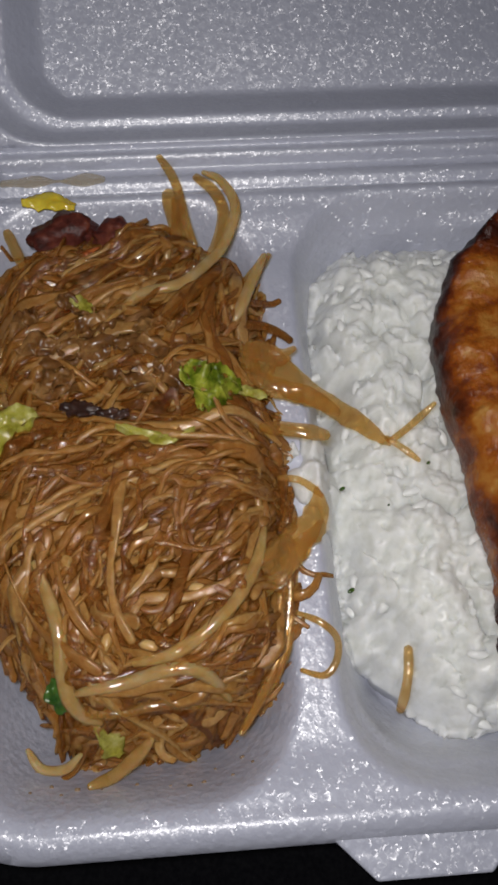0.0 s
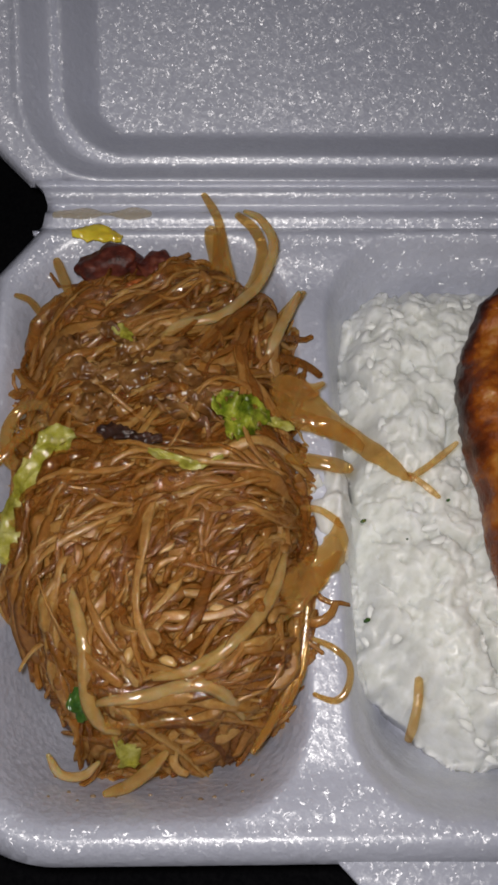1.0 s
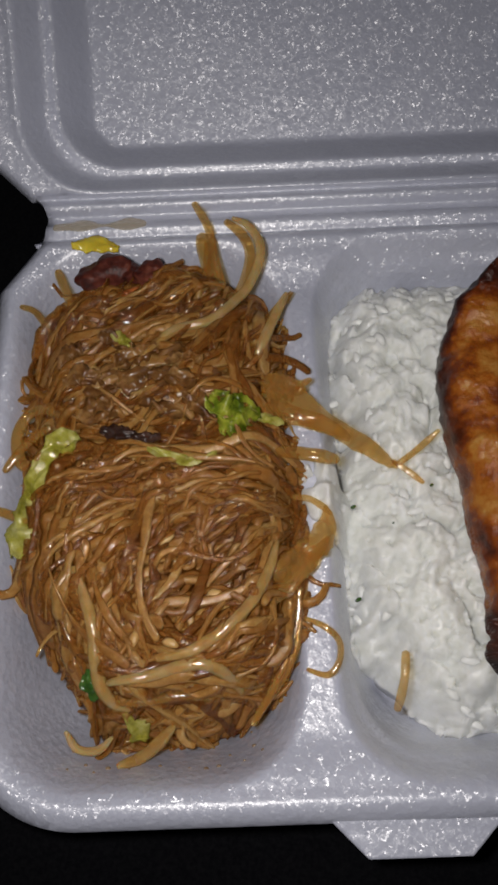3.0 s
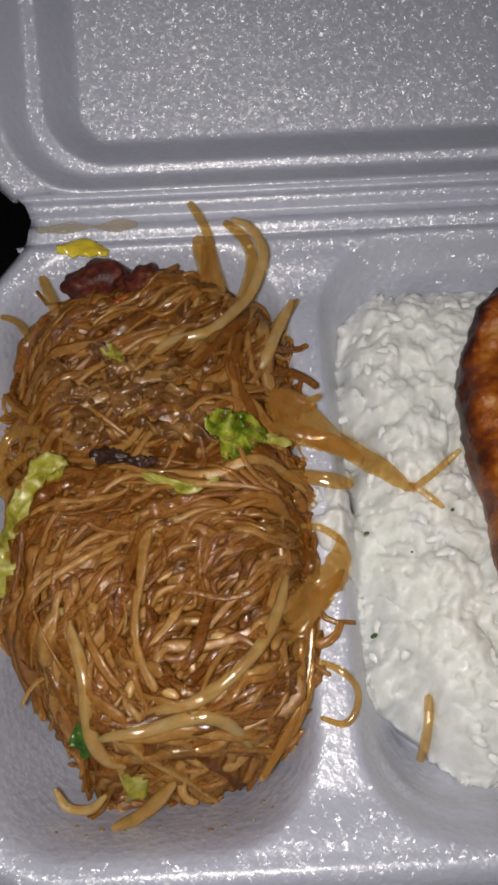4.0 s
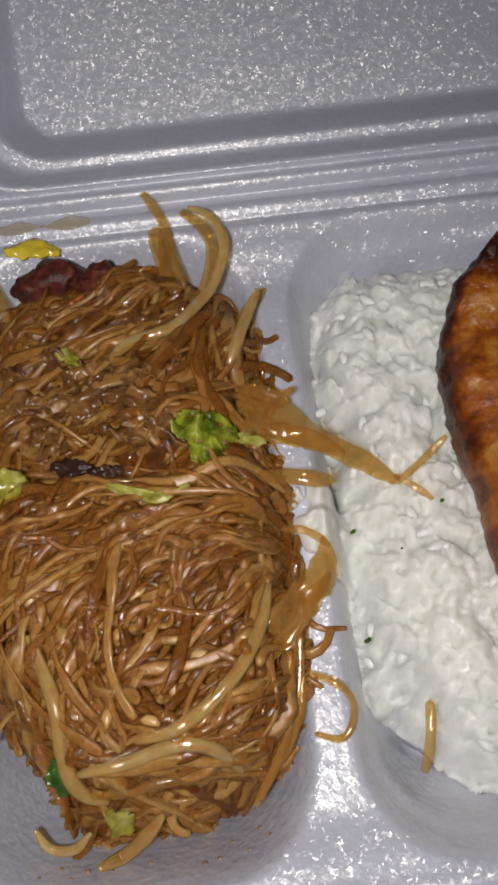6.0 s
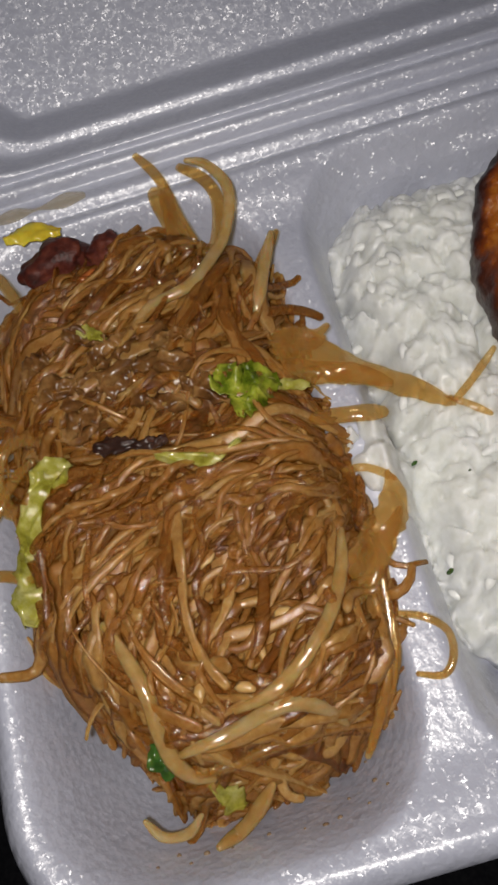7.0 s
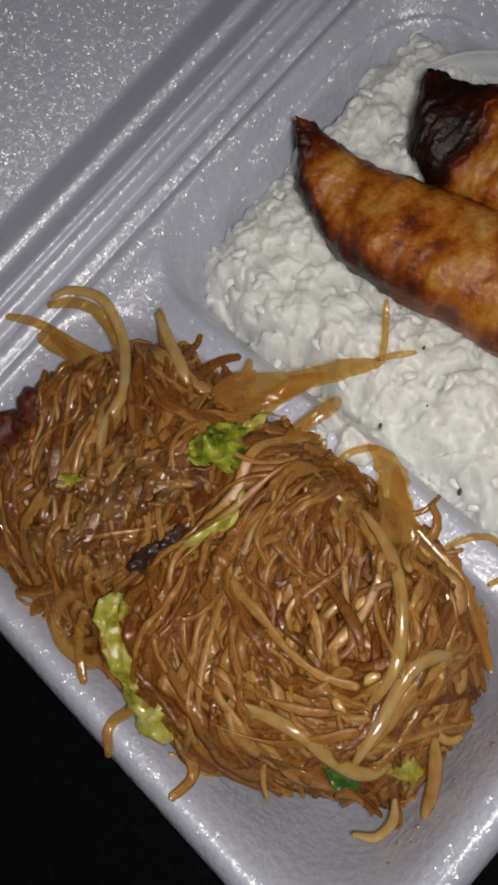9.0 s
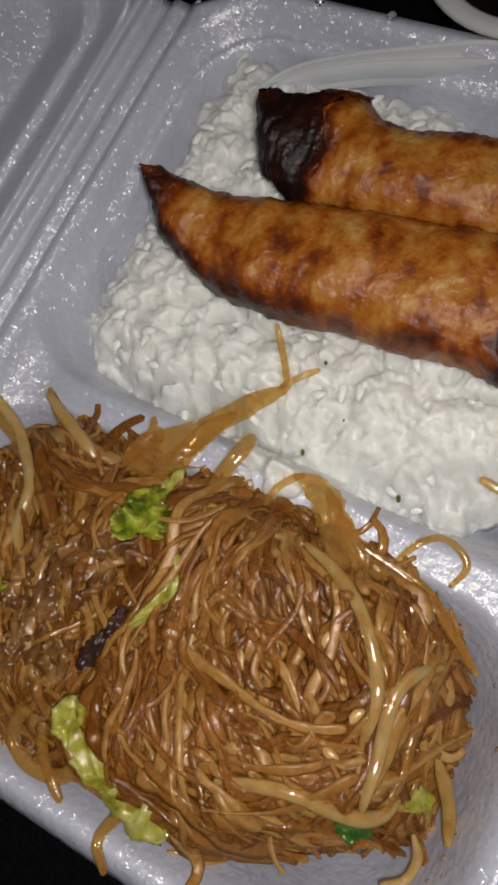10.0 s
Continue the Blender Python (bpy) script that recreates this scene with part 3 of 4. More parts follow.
for name, points, width, flat, mat, label in [
    ("bean_sprout", [(-0.366, 1.573, 0.5), (-0.323, 1.546, 0.5), (-0.29, 1.469, 0.5), (-0.309, 1.388, 0.49), (-0.358, 1.303, 0.49), (-0.435, 1.224, 0.515), (-0.512, 1.205, 0.51), (-0.573, 1.154, 0.49)], 0.019, 0.8, SPROUT, "pale arched bean sprout"),
    ("bean_sprout", [(-0.385, 1.587, 0.47), (-0.34, 1.528, 0.48), (-0.32, 1.456, 0.48), (-0.342, 1.358, 0.48), (-0.383, 1.309, 0.47)], 0.016, 0.8, FLAT, ""),
    ("noodle_strip", [(-0.477, 1.646, 0.485), (-0.447, 1.589, 0.48), (-0.431, 1.54, 0.47), (-0.418, 1.448, 0.47), (-0.396, 1.383, 0.45)], 0.013, 0.6, FLAT, "thin strand reaching over the hinge"),
    ("noodle_strip", [(-0.457, 1.55, 0.46), (-0.444, 1.485, 0.455), (-0.429, 1.404, 0.455), (-0.416, 1.344, 0.45)], 0.025, 0.45, FLAT, ""),
    ("bean_sprout", [(-0.76, 0.56, 0.515), (-0.728, 0.483, 0.52), (-0.708, 0.416, 0.515), (-0.704, 0.35, 0.49), (-0.694, 0.297, 0.47), (-0.673, 0.266, 0.428), (-0.638, 0.253, 0.4)], 0.021, 0.8, SPROUT, ""),
    ("bean_sprout", [(-0.683, 0.301, 0.45), (-0.598, 0.31, 0.475), (-0.5, 0.328, 0.50), (-0.449, 0.328, 0.50), (-0.407, 0.309, 0.47), (-0.377, 0.279, 0.40)], 0.020, 0.8, SPROUT, ""),
    ("bean_sprout", [(-0.283, 0.619, 0.475), (-0.304, 0.544, 0.505), (-0.345, 0.466, 0.527), (-0.397, 0.413, 0.53), (-0.448, 0.375, 0.52), (-0.499, 0.351, 0.51), (-0.563, 0.345, 0.50)], 0.019, 0.7, SPROUT, ""),
    ("bean_sprout", [(-0.676, 0.139, 0.27), (-0.625, 0.159, 0.29), (-0.581, 0.186, 0.32), (-0.541, 0.22, 0.35)], 0.020, 0.8, SPROUT, ""),
    ("bean_sprout", [(-0.806, 0.222, 0.3), (-0.782, 0.185, 0.27), (-0.731, 0.179, 0.28), (-0.692, 0.204, 0.31)], 0.014, 0.8, SPROUT, ""),
    ("bean_sprout", [(-0.691, 0.273, 0.43), (-0.601, 0.266, 0.428), (-0.52, 0.276, 0.43), (-0.431, 0.27, 0.41)], 0.013, 0.8, FLAT, ""),
    ("bean_sprout", [(-0.224, 1.339, 0.46), (-0.266, 1.241, 0.48), (-0.29, 1.18, 0.49), (-0.314, 1.133, 0.48)], 0.020, 0.7, SPROUT, ""),
    ("noodle_strip", [(-0.825, 0.983, 0.47), (-0.867, 1.008, 0.46), (-0.92, 1.009, 0.43), (-0.947, 0.952, 0.425), (-0.932, 0.876, 0.425), (-0.884, 0.856, 0.43), (-0.838, 0.868, 0.47)], 0.017, 0.6, FLAT, "strand looped on the rim"),
    ("noodle_strip", [(-0.227, 0.445, 0.42), (-0.181, 0.421, 0.43), (-0.148, 0.388, 0.42), (-0.15, 0.345, 0.4), (-0.178, 0.317, 0.39), (-0.224, 0.334, 0.37)], 0.008, 0.8, FLAT, "thin strand looped over the divider"),
    ("noodle_strip", [(0.04, 0.854, 0.36), (0.078, 0.876, 0.37), (0.117, 0.904, 0.38), (0.155, 0.931, 0.4)], 0.009, 0.6, FLAT, ""),
    ("noodle_strip", [(0.033, 0.866, 0.36), (0.07, 0.839, 0.355), (0.108, 0.805, 0.35)], 0.009, 0.6, FLAT, ""),
    ("noodle_strip", [(-0.27, 0.86, 0.47), (-0.183, 0.835, 0.49), (-0.123, 0.827, 0.475)], 0.019, 0.5, FLAT, ""),
    ("noodle_strip", [(-0.24, 0.745, 0.44), (-0.2, 0.735, 0.45), (-0.17, 0.72, 0.44), (-0.145, 0.70, 0.43)], 0.009, 0.6, FLAT, ""),
    ("noodle_strip", [(-0.972, 1.359, 0.42), (-0.926, 1.331, 0.43), (-0.877, 1.255, 0.45)], 0.010, 0.7, FLAT, ""),
    ("noodle_strip", [(-0.875, 1.476, 0.42), (-0.849, 1.409, 0.44), (-0.819, 1.329, 0.46)], 0.014, 0.6, FLAT, ""),
    ("noodle_strip", [(-1.042, 0.702, 0.415), (-0.99, 0.742, 0.425), (-0.92, 0.72, 0.43), (-0.86, 0.70, 0.46)], 0.013, 0.6, FLAT, "strand hanging over the rim"),
    ("noodle_strip", [(-0.972, 0.852, 0.425), (-0.945, 0.89, 0.43), (-0.90, 0.93, 0.45), (-0.85, 0.95, 0.47)], 0.013, 0.6, FLAT, ""),
]:
    strip(name, points, width * (0.76 if mat is SPROUT else 1.0), flat, mat, label, taper=0.55 if mat is SPROUT else 0.35)

for points, count, spread in [
    ([(-0.30, 1.07, 0.47), (-0.25, 1.045, 0.48), (-0.21, 1.03, 0.475), (-0.185, 1.04, 0.475)], 3, 0.012),
    ([(-0.46, 1.33, 0.46), (-0.445, 1.40, 0.46), (-0.435, 1.47, 0.465), (-0.435, 1.53, 0.47)], 3, 0.011),
    ([(-0.35, 1.15, 0.48), (-0.30, 1.22, 0.47), (-0.25, 1.30, 0.45), (-0.215, 1.345, 0.44)], 3, 0.012),
    ([(-0.34, 0.24, 0.34), (-0.28, 0.33, 0.38), (-0.25, 0.42, 0.40), (-0.235, 0.52, 0.42)], 4, 0.016),
]:
    for k in range(count):
        d = (k - (count - 1) / 2) * spread
        moved = [(x + d * 0.8 + rnd.uniform(-0.004, 0.004), y + d + rnd.uniform(-0.004, 0.004), z + rnd.uniform(-0.003, 0.003)) for x, y, z in points]
        strip("noodle", moved[: len(moved) - (k % 2)], rnd.uniform(0.0085, 0.0115), 0.32, FLAT)

for n, (points, widths) in enumerate([
    ([(-0.30, 1.05, 0.47), (-0.249, 1.035, 0.48), (-0.192, 0.966, 0.49), (-0.127, 0.933, 0.46), (-0.059, 0.906, 0.42), (0.002, 0.874, 0.38), (0.048, 0.857, 0.355)], [0.03, 0.046, 0.040, 0.026, 0.027, 0.024, 0.010]),
    ([(-0.29, 1.0, 0.47), (-0.22, 0.955, 0.485), (-0.15, 0.935, 0.47), (-0.08, 0.905, 0.43)], [0.02, 0.028, 0.022, 0.008]),
    ([(-0.30, 0.54, 0.48), (-0.245, 0.565, 0.47), (-0.195, 0.61, 0.465), (-0.160, 0.665, 0.45), (-0.158, 0.715, 0.45)], [0.02, 0.034, 0.036, 0.026, 0.006]),
    ([(-0.31, 0.47, 0.47), (-0.255, 0.52, 0.46), (-0.20, 0.585, 0.455), (-0.155, 0.64, 0.44)], [0.012, 0.022, 0.020, 0.006]),
]):
    film("noodle_film", points, widths, FLAT, "torn amber noodle film over the divider", seed=70.0 + n * 4.1)

# ---- bits in the noodles ----
def leaf(name, points, width, mat, label, category, seed, curl=0.045):
    """A limp piece of leaf along a curve, crumpled across its width."""
    n, m = 22, 9
    path = spline(points, n)
    path[:, 2] = np.maximum(path[:, 2], support(path[:, 0], path[:, 1]) + 0.034)
    ahead = np.gradient(path, axis=0)
    side = np.cross(ahead, (0, 0, 1))
    side /= np.linalg.norm(side, axis=1, keepdims=True) + 1e-9
    verts, faces = [], []
    for low in (0.0, 0.004):
        for k in range(n):
            f = k / (n - 1)
            w = width * (0.22 + 0.78 * math.sin(math.pi * min(max(f, 0.04), 0.96)) ** 0.6) * (1 + 0.55 * noise.noise((f * 4, seed, 0)))
            for j in range(m):
                g = j / (m - 1) * 2 - 1
                ragged = 1 + (0.4 * noise.noise((f * 8, g * 2, seed)) + 0.15 * noise.noise((f * 23, g * 3, seed))) * abs(g)
                p = path[k] + side[k] * w * g * ragged
                z = p[2] + curl * noise.noise((f * 4 + seed, g * 1.6, seed)) + 0.4 * curl * noise.noise((f * 12, g * 5, seed + 3)) - 0.25 * width * g * g
                verts.append((p[0], p[1], z - low))
    for k in range(n - 1):
        for j in range(m - 1):
            q = (k * m + j, k * m + j + 1, (k + 1) * m + j + 1, (k + 1) * m + j)
            faces += [q[::-1], tuple(v + n * m for v in q)]
    rim = [j for j in range(m)] + [k * m + m - 1 for k in range(1, n)] + [(n - 1) * m + j for j in range(m - 2, -1, -1)] + [k * m for k in range(n - 2, 0, -1)]
    faces += [(a, b, b + n * m, a + n * m) for a, b in zip(rim, rim[1:] + rim[:1])]
    return tagged(part(name, mesh_of(name, verts, faces), mat), label, category)


leaf("lettuce_piece", [(-0.435, 0.985, 0.49), (-0.40, 0.955, 0.505), (-0.36, 0.95, 0.515), (-0.31, 0.955, 0.50)], 0.042, LEAF, "crumpled bright green lettuce piece on the noodles", "lettuce", 1.0)
leaf("lettuce_piece", [(-0.40, 0.885, 0.515), (-0.375, 0.925, 0.51), (-0.34, 0.955, 0.51)], 0.036, LEAF, "crumpled bright green lettuce piece on the noodles", "lettuce", 2.2)
leaf("lettuce_piece", [(-0.345, 0.945, 0.495), (-0.30, 0.945, 0.49), (-0.25, 0.945, 0.46)], 0.015, PALE_LEAF, "thin yellow-green lettuce rib on the noodles", "lettuce", 3.1, 0.012)
leaf("lettuce_piece", [(-0.76, 0.891, 0.525), (-0.81, 0.857, 0.505), (-0.857, 0.801, 0.48), (-0.881, 0.744, 0.46)], 0.042, PALE_LEAF, "limp pale green lettuce strip at the heap's edge", "lettuce", 4.7)
leaf("lettuce_piece", [(-0.875, 0.755, 0.455), (-0.905, 0.693, 0.435), (-0.925, 0.62, 0.43)], 0.045, PALE_LEAF, "limp pale green lettuce strip on the foam rim", "lettuce", 5.9)
leaf("lettuce_piece", [(-0.59, 0.85, 0.525), (-0.537, 0.828, 0.535), (-0.48, 0.818, 0.535), (-0.42, 0.83, 0.53)], 0.015, PALE_LEAF, "curled yellow-white lettuce shred", "lettuce", 6.3, 0.02)
leaf("lettuce_piece", [(-0.69, 1.18, 0.515), (-0.661, 1.167, 0.525), (-0.637, 1.138, 0.52)], 0.016, PALE_LEAF, "small yellow lettuce shred on the noodles", "lettuce", 7.7, 0.01)
leaf("lettuce_piece", [(-0.65, 0.247, 0.395), (-0.626, 0.216, 0.35), (-0.608, 0.196, 0.31)], 0.020, PALE_LEAF, "small pale lettuce shred at the heap's foot", "lettuce", 8.4, 0.01)
leaf("yellow_peel", [(-0.835, 1.552, 0.43), (-0.768, 1.556, 0.442), (-0.70, 1.542, 0.43)], 0.028, YELLOW, "flat bright yellow vegetable piece by the hinge", "vegetable", 9.2, 0.01)
leaf("herb_leaf", [(-0.722, 0.335, 0.475), (-0.722, 0.30, 0.47), (-0.705, 0.272, 0.45)], 0.018, DARK_LEAF, "dark green herb leaf tucked in the noodles", "herb", 10.5, 0.01)


def lump(name, centre, size, mat, label, category, seed, rough=0.35, turn=0.0, detail=3):
    """An uneven lump of food."""
    bm = bmesh.new()
    bmesh.ops.create_icosphere(bm, subdivisions=detail, radius=1)
    for v in bm.verts:
        v.co *= 1 + rough * noise.noise(v.co * 1.3 + Vector((seed, 0, seed))) + 0.4 * rough * noise.noise(v.co * 3.5 + Vector((0, seed, 0)))
        v.co = Matrix.Rotation(turn, 3, "Z") @ Vector((v.co.x * size[0], v.co.y * size[1], v.co.z * size[2])) + Vector(centre)
        v.co *= S
    me = bpy.data.meshes.new(name)
    bm.to_mesh(me)
    bm.free()
    me.polygons.foreach_set("use_smooth", [True] * len(me.polygons))
    return tagged(part(name, me, mat), label, category)


lump("meat_chunk", (-0.72, 1.425, 0.45), (0.085, 0.066, 0.045), MEAT, "dark red cured meat chunk at the heap's back", "meat", 1.0, 0.42, 0.0, 4)
lump("meat_chunk", (-0.60, 1.415, 0.45), (0.05, 0.045, 0.045), MEAT, "small dark red cured meat chunk", "meat", 2.0, 0.42, 0.0, 4)
for n, (x, y, a, w, turn) in enumerate([(-.76, 1.06, .10, .030, .3), (-.66, 1.05, .12, .034, .1), (-.53, 1.04, .13, .028, -.2), (-.73, .985, .10, .030, .4), (-.56, .975, .12, .026, -.3),
                                        (-.62, 1.11, .12, .026, .5), (-.46, .96, .10, .024, -.5), (-.80, 1.13, .09, .026, .9), (-.68, 1.16, .10, .024, -.4), (-.50, 1.10, .10, .022, .2)]):
    c, k = math.cos(turn) * a / 2, math.sin(turn) * a / 2
    leaf("pork_shred", [(x - c, y - k, 0.47), (x - c / 3, y - k / 3 + 0.01, 0.475), (x + c / 3, y + k / 3, 0.475), (x + c, y + k - 0.008, 0.47)], w, PORK, "shred of brown stewed pork among the noodles", "meat", 40.0 + n * 1.7, 0.028)
for n, (points, widths) in enumerate([
    ([(-0.76, 1.02, 0.49), (-0.69, 1.07, 0.505), (-0.61, 1.10, 0.51), (-0.51, 1.145, 0.50)], [0.02, 0.045, 0.040, 0.022]),
    ([(-0.57, 1.03, 0.50), (-0.51, 1.02, 0.505), (-0.44, 0.98, 0.50)], [0.018, 0.034, 0.012]),
    ([(-0.80, 0.99, 0.48), (-0.74, 0.975, 0.495), (-0.68, 0.985, 0.49)], [0.014, 0.026, 0.012]),
]):
    tagged(film("chicken_piece", points, widths, PORK, parent=None, seed=90.0 + n * 5.3, lift=0.022), "torn light brown chicken piece in brown sauce", "meat")
leaf("mushroom_piece", [(-0.72, 0.935, 0.48), (-0.68, 0.925, 0.485), (-0.63, 0.92, 0.48)], 0.022, DARK, "dark glossy mushroom piece in the noodles", "mushroom", 61.0, 0.012)
leaf("mushroom_piece", [(-0.64, 0.915, 0.48), (-0.60, 0.905, 0.485), (-0.565, 0.91, 0.48)], 0.016, DARK, "dark glossy mushroom piece in the noodles", "mushroom", 63.0, 0.012)
lump("pepper_bit", (-0.369, 0.181, 0.20), (0.013, 0.02, 0.012), RED, "small red pepper bit on the foam", "pepper", 22.0, 0.4, -0.4, 2)
lump("carrot_bit", (-0.655, 1.345, 0.485), (0.03, 0.012, 0.012), RED, "thin orange carrot bit beside the meat", "carrot", 23.0, 0.4, 0.5, 2)
for n, (x, y) in enumerate([(-.43, .491), (-.543, .625), (-.616, .393), (-.60, .47), (-.532, .378), (-.72, .80)]):
    lump("chicken_chip", (x, y, float(heap(x, y)) + 0.016), (0.020, 0.011, 0.006), EGG, "small pale chicken chip in the noodles", "meat", 30.0 + n, 0.45, n * 0.7, 2)

# ---- the rice ----
rice = thing("steamed_rice", "mound of sticky white steamed rice in the foam box", "rice")
def stamped(x, y):
    """The rice's top: clumps of stuck grains with gaps between them, and grains half sunk into the clumps."""
    z = rice_top(x, y)
    own = random.Random(21)

    def press(count, longs, wides, levels, power, slope):
        lift = np.full_like(z, levels[0])
        for _ in range(count):
            cx, cy, a = own.uniform(-0.21, 0.96), own.uniform(0.17, 1.56), own.uniform(0, math.pi)
            long, wide, level, lean = own.uniform(*longs), own.uniform(*wides), own.uniform(*levels), own.uniform(-slope, slope)
            rows, cols = (slice(max(int((c - o - 1.3 * long) / 0.0036), 0), max(int((c - o + 1.3 * long) / 0.0036), 0) + 1) for c, o in ((cy, 0.15), (cx, -0.24)))
            dx, dy = x[rows, cols] - cx, y[rows, cols] - cy
            u, v = dx * math.cos(a) + dy * math.sin(a), dy * math.cos(a) - dx * math.sin(a)
            full = np.maximum(1 - (u / long) ** 2 - (v / wide) ** 2, 0)
            lift[rows, cols] = np.maximum(lift[rows, cols], np.where(full > 0, level + lean * u + wide * full**power, -1))
        return lift

    z = z + 0.55 * press(420, (0.05, 0.09), (0.03, 0.055), (-0.015, 0.005), 0.6, 0.12) + 0.80 * press(5600, (0.019, 0.028), (0.0085, 0.0115), (-0.012, 0.008), 0.5, 0.22)
    z[1:-1, 1:-1] = 0.4 * z[1:-1, 1:-1] + 0.15 * (z[:-2, 1:-1] + z[2:, 1:-1] + z[1:-1, :-2] + z[1:-1, 2:])
    TOPS.append(z)
    return z


TOPS = []
part("rice_bed", mesh_of("rice_bed", *sheet(rice_sd, stamped, -0.24, 0.99, 0.15, 1.59, 0.0036, 0.07)), RICE_BED, rice)


def grain(long, r):
    """A rice grain lying along x."""
    rings, sides = 6, 8
    pts = [(long * (k / (rings - 1) - 0.5), 0.0, 0.004 * math.sin(math.pi * k / (rings - 1))) for k in range(rings)]
    radii = np.array([0.45, 0.88, 1.0, 1.0, 0.88, 0.42]) * r
    return tube(pts, radii, 0.85, sides)


def grain_pose(x, y, z):
    return Matrix.Translation((x, y, z)) @ Euler((rnd.uniform(-0.4, 0.4), rnd.gauss(0, 0.18), rnd.uniform(0, 6.3))).to_matrix().to_4x4()


def grain_place():
    while True:
        x, y = rnd.uniform(-0.11, 0.93), rnd.uniform(0.17, 1.48)
        if rice_sd(x, y) < -0.008 and not (0.25 < x < 0.62 and 0.4 < y < 1.0):
            return x, y, float(TOPS[0][int((y - 0.15) / 0.0036), int((x + 0.24) / 0.0036)]) + rnd.uniform(-0.008, -0.004)


grain_mesh = [mesh_of("grain", *grain(*g)) for g in [(0.046, 0.0115), (0.040, 0.012), (0.050, 0.011)]]
for k in range(80):
    m = grain_pose(*grain_place())
    ob = part("grain", grain_mesh[k % 3], RICE_OWN, rice)
    m.translation *= S
    ob.matrix_basis = m
for x, y, z, a in [(-0.071, 0.775, 0.27, 0.012), (-0.075, 0.53, 0.24, 0.014), (0.13, 0.80, 0.345, 0.01), (0.02, 0.70, 0.345, 0.006)]:
    lump("herb_speck", (x, y, z), (a * 0.6, a * 0.4, 0.003), DARK_LEAF, "tiny dark green herb speck on the rice", "herb", x * 9, 0.4, 0.5, 2)
loose = strip("loose_noodle", [(0.015, 0.37, 0.35), (0.009, 0.321, 0.345), (-0.003, 0.274, 0.33), (-0.012, 0.244, 0.30)], 0.011, 0.7, FLAT, parent=None, taper=0.15)
tagged(loose, "short stray noodle piece lying on the rice", "noodle")

# ---- the spring rolls ----
def roll_piece(name, r, y0, y1, fat, burnt, parent, label="", slant=0.0, y_burnt=0.0):
    """A stretch of a roll between two y; r: rows of y, the two edges in x, bottom and top."""
    n, sides = 130, 44
    lane = spline(r, 400)
    lane = lane[(lane[:, 0] >= y0) & (lane[:, 0] <= y1)]
    lane = lane[np.linspace(0, len(lane) - 1, n).astype(int)]
    verts, faces, char = [], [], []
    for k, (y, x0, x1, z0, z1) in enumerate(lane):
        for j in range(sides):
            a = 2 * math.pi * j / sides
            c, s = math.cos(a), math.sin(a)
            c, s = math.copysign(abs(c) ** 0.85, c), math.copysign(abs(s) ** 0.8, s)
            x, z = (x0 + x1) / 2 + ((x1 - x0) / 2 + fat) * c, (z0 + z1) / 2 + ((z1 - z0) / 2 + fat) * s
            d = 0.016 * noise.noise((x * 7, y * 7, z * 7)) + 0.008 * noise.noise((x * 20, y * 20, z * 20)) + 0.005 * noise.noise((x * 44, y * 44, z * 44)) + 0.003 * noise.noise((x * 95, y * 95, z * 95))
            d += 0.030 * noise.noise((x * 17, y * 17, z * 17 + 4)) * float(smooth(y_burnt + 0.06, y_burnt, y)) if y_burnt else 0
            ragged = 0.045 * noise.noise((c * 1.5 + y0, s * 1.5, y1)) + 0.022 * noise.noise((c * 5, s * 5, y1)) + 0.008 * noise.noise((c * 14, s * 14, y1))
            rim = max(1 - k / 15, 0) + max(1 - (n - 1 - k) / 15, 0)
            ragged = (ragged + slant * c * (k > n / 2)) * min(1, (x1 - x0) / 0.2)
            verts.append((x + d * c, y + d * 0.4 + ragged * rim, z + d * s))
            char.append(burnt(y, (x - x0) / (x1 - x0 + 1e-6), s) + 0.14 * noise.noise((x * 14, y * 14, 3.0)) + 0.10 * noise.noise((x * 40, y * 40, 5.0)))
    for k in range(n - 1):
        for j in range(sides):
            a, b = k * sides + j, k * sides + (j + 1) % sides
            faces.append((a, a + sides, b + sides, b))
    faces += [tuple(range(sides)), tuple(range((n - 1) * sides, n * sides))[::-1]]
    me = mesh_of(name, verts, faces)
    me.attributes.new("char", "FLOAT", "POINT").data.foreach_set("value", char)
    bm = bmesh.new()
    bm.from_mesh(me)
    bmesh.ops.recalc_face_normals(bm, faces=bm.faces)
    bm.to_mesh(me)
    bm.free()
    return part(name, me, FRIED, parent, label)


def burn_one(y, across, up):
    ends = 0.26 * smooth(0.48, 0.43, y) + 0.5 * smooth(0.36, 0.30, y) + 0.45 * smooth(1.18, 1.33, y)
    side = 0.42 * smooth(0.22, 0.02, across) * smooth(0.80, 1.05, y) + 0.10 * smooth(0.10, 0.0, across) + 0.22 * smooth(0.86, 1.0, across)
    return float(ends + side)


def burn_two(y, across, up):
    return float(0.60 * smooth(0.93, 1.03, y) + 0.6 * smooth(0.42, 0.34, y) + 0.15 * smooth(0.8, 1.0, across))


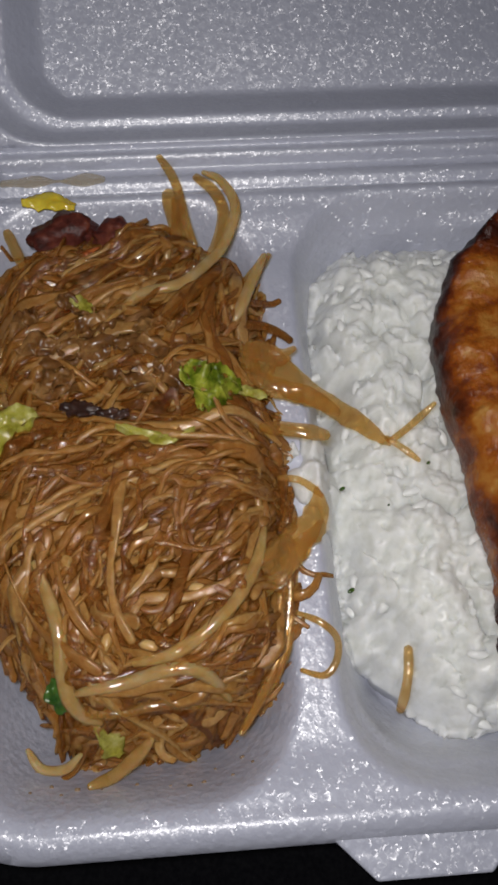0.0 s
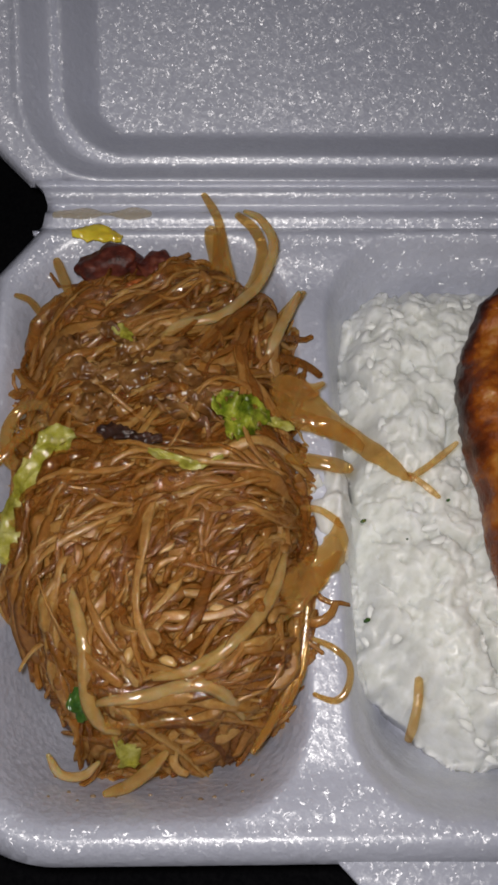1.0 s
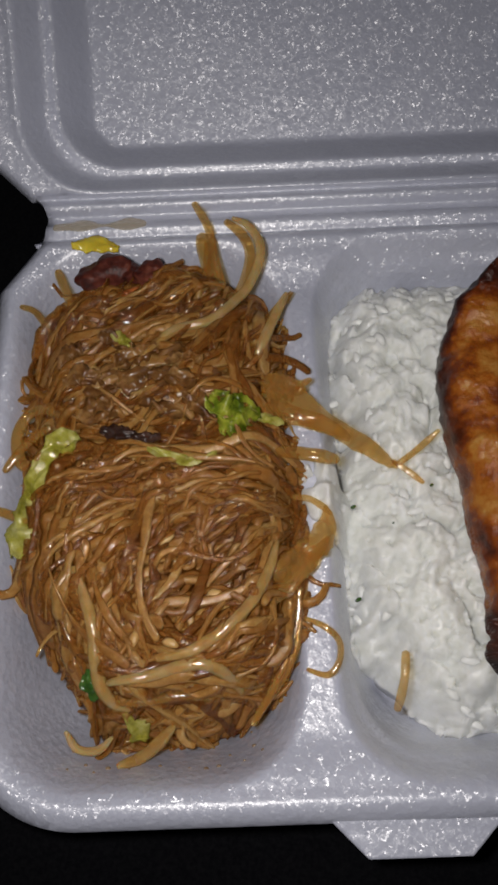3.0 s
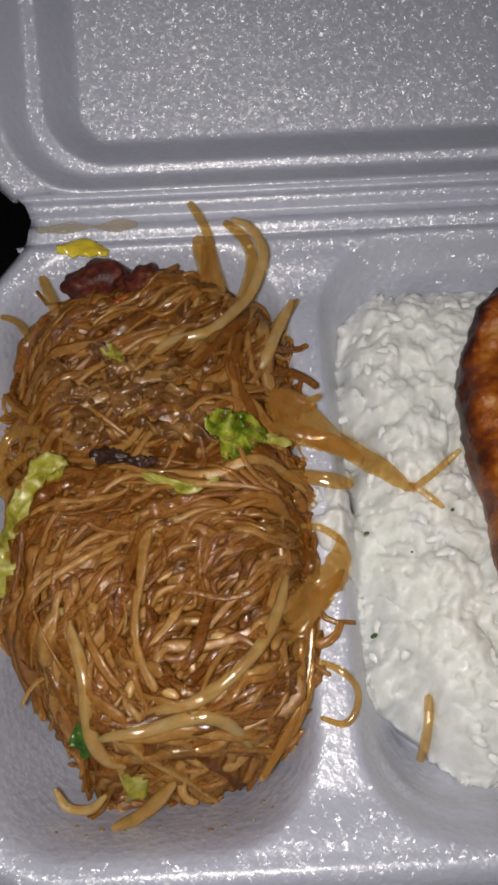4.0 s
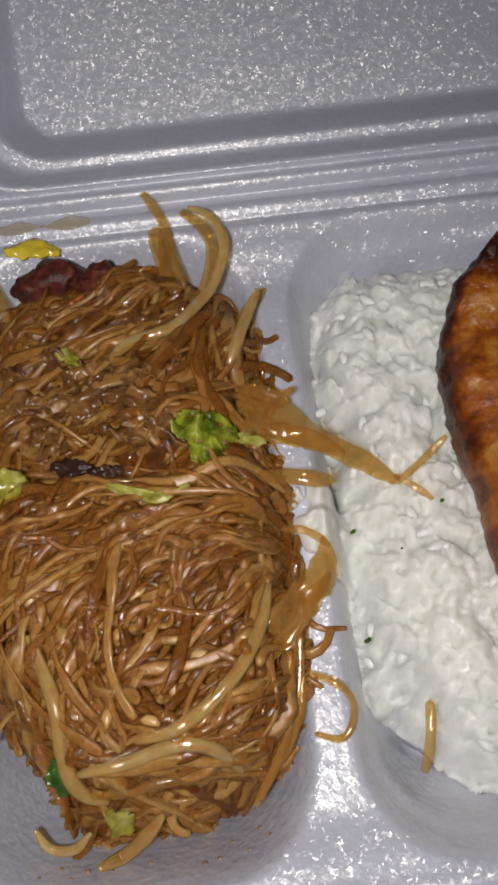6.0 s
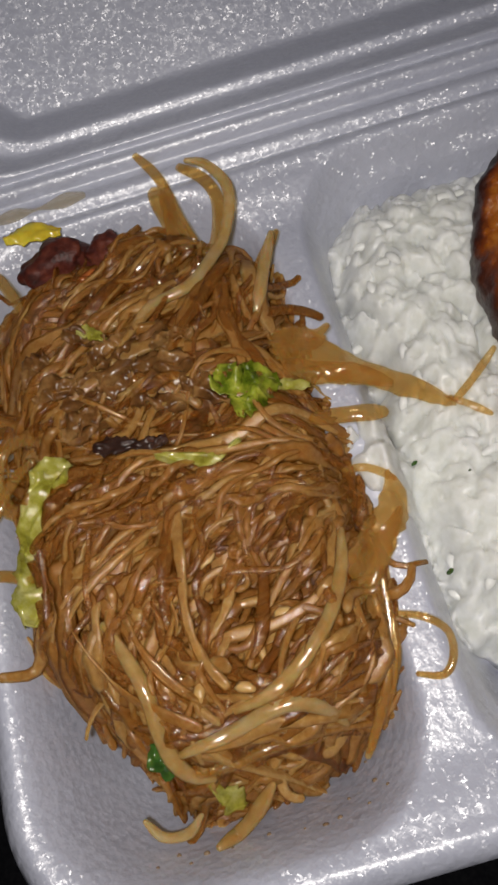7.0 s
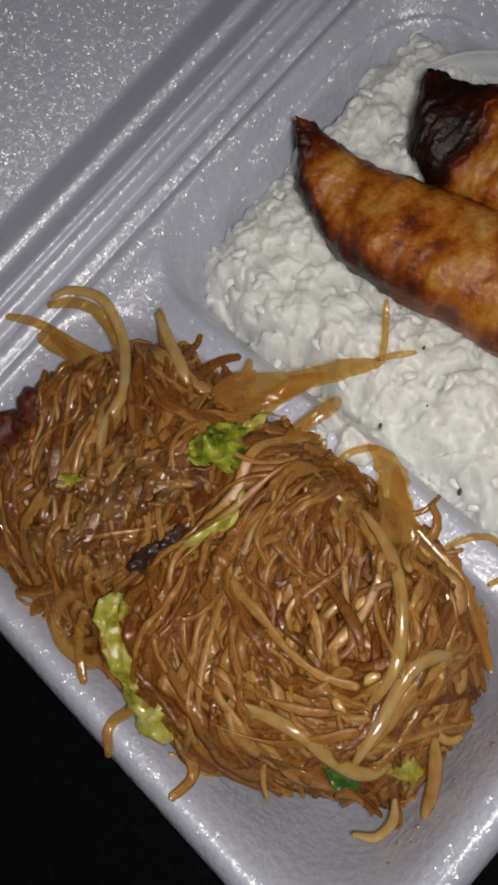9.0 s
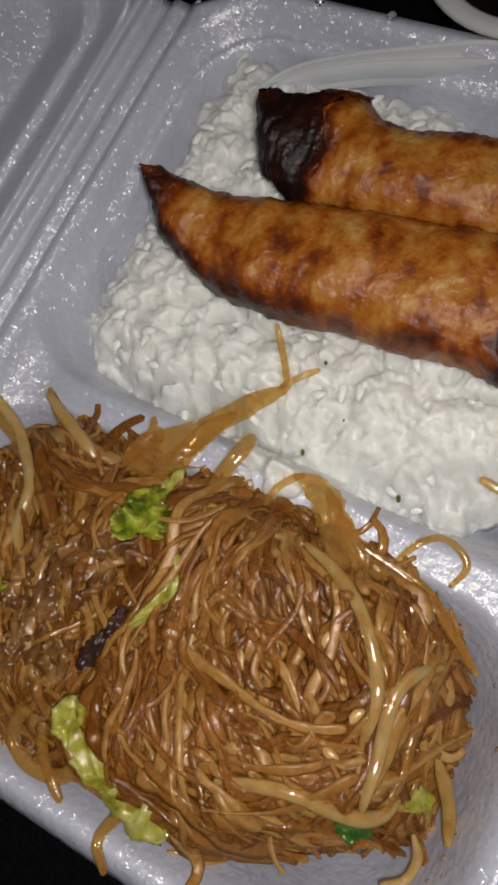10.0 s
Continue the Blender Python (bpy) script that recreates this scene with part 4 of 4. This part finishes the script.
ROLL_ONE = np.array([(.280, .25, .45, .40, .48), (.300, .222, .498, .35, .515), (.375, .213, .518, .33, .53), (.468, .208, .518, .33, .54), (.572, .196, .508, .33, .545), (.728, .183, .476, .33, .55), (.884, .170, .440, .33, .55),
                     (1.03, .156, .412, .33, .55), (1.12, .168, .390, .34, .55), (1.19, .195, .372, .38, .56), (1.25, .240, .362, .45, .575), (1.305, .285, .352, .53, .595), (1.34, .318, .338, .575, .605)])
ROLL_TWO = np.array([(.32, .56, .68, .41, .48), (.34, .53, .71, .36, .52), (.415, .515, .735, .34, .54), (.52, .495, .73, .34, .555), (.645, .475, .71, .34, .56), (.78, .45, .675, .34, .565), (.885, .435, .675, .34, .57),
                     (.955, .427, .715, .34, .57), (1.01, .43, .712, .34, .57), (1.06, .445, .675, .36, .57), (1.11, .485, .645, .40, .575), (1.15, .55, .648, .47, .575), (1.18, .60, .632, .54, .575)])
one = tagged(thing("spring_roll", "", ""), "golden-brown fried spring roll with burnt ends on rice", "spring roll", "spring rolls on the rice")
roll_piece("wrapper", ROLL_ONE, 0.42, 1.35, 0.0, burn_one, one)
roll_piece("folded_end", ROLL_ONE, 0.25, 0.445, 0.004, burn_one, one, "blackened folded end", 0.035, 0.38)
two = tagged(thing("spring_roll", "", ""), "fried spring roll with a blackened end beside another", "spring roll", "spring rolls on the rice")
roll_piece("wrapper", ROLL_TWO, 0.31, 1.0, 0.0, burn_two, two)
roll_piece("folded_end", ROLL_TWO, 0.965, 1.2, 0.004, burn_two, two, "blackened folded end")

# ---- the sauce cup on the table ----
def lathe(profile, centre, sides=48):
    verts, faces = [], []
    for r, z in profile:
        verts += [(centre[0] + r * math.cos(2 * math.pi * j / sides), centre[1] + r * math.sin(2 * math.pi * j / sides), z) for j in range(sides)]
    for k in range(len(profile) - 1):
        for j in range(sides):
            a, b = k * sides + j, k * sides + (j + 1) % sides
            faces.append((a, b, b + sides, a + sides))
    return verts, faces


cup = thing("sauce_cup", "small white plastic cup with dark sauce beside the box", "cup")
CUP_AT = (1.445, 0.815)
part("cup_wall", mesh_of("cup_wall", *lathe([(0.001, 0.0), (0.22, 0.0), (0.235, 0.02), (0.275, 0.27), (0.31, 0.275), (0.318, 0.285), (0.31, 0.297), (0.272, 0.30), (0.258, 0.29), (0.252, 0.24), (0.22, 0.03), (0.001, 0.03)], CUP_AT)), CUP, cup)
part("sauce", mesh_of("sauce", *lathe([(0.235, 0.15), (0.12, 0.149), (0.0005, 0.149)], CUP_AT)), SAUCE, cup, "near-black sauce")

# ---- drops: clear water on the rim, oil on the floor of the noodle hollow ----
WATER, water_nodes, water_shader = material("water")
for key, value in (("Base Color", (1, 1, 1, 1)), ("Roughness", 0.02), ("IOR", 1.33), ("Transmission Weight", 1.0)):
    water_shader.inputs[key].default_value = value
for x, y, r in [(1.005, 1.24, 0.012), (1.015, 1.04, 0.013)]:
    lump("water_drop", (x, y, float(base_height(np.array(x), np.array(y))) + 0.5 * r), (r, r, 0.8 * r), WATER, "clear water drop on the foam rim", "drop", x * 7, 0.05, 0.0, 3)
own = random.Random(5)
for _ in range(26):
    x, y = own.uniform(-0.80, -0.33), 0.125 + 0.10 * own.random() ** 1.5
    r = own.uniform(0.003, 0.0075)
    lump("oil_drop", (x, y, float(base_height(np.array(x), np.array(y))) + 0.15 * r), (r, r * own.uniform(0.7, 1.0), 0.4 * r), OIL, "tiny brown oil drop on the foam floor", "drop", x * 31, 0.2, 0.0, 1)
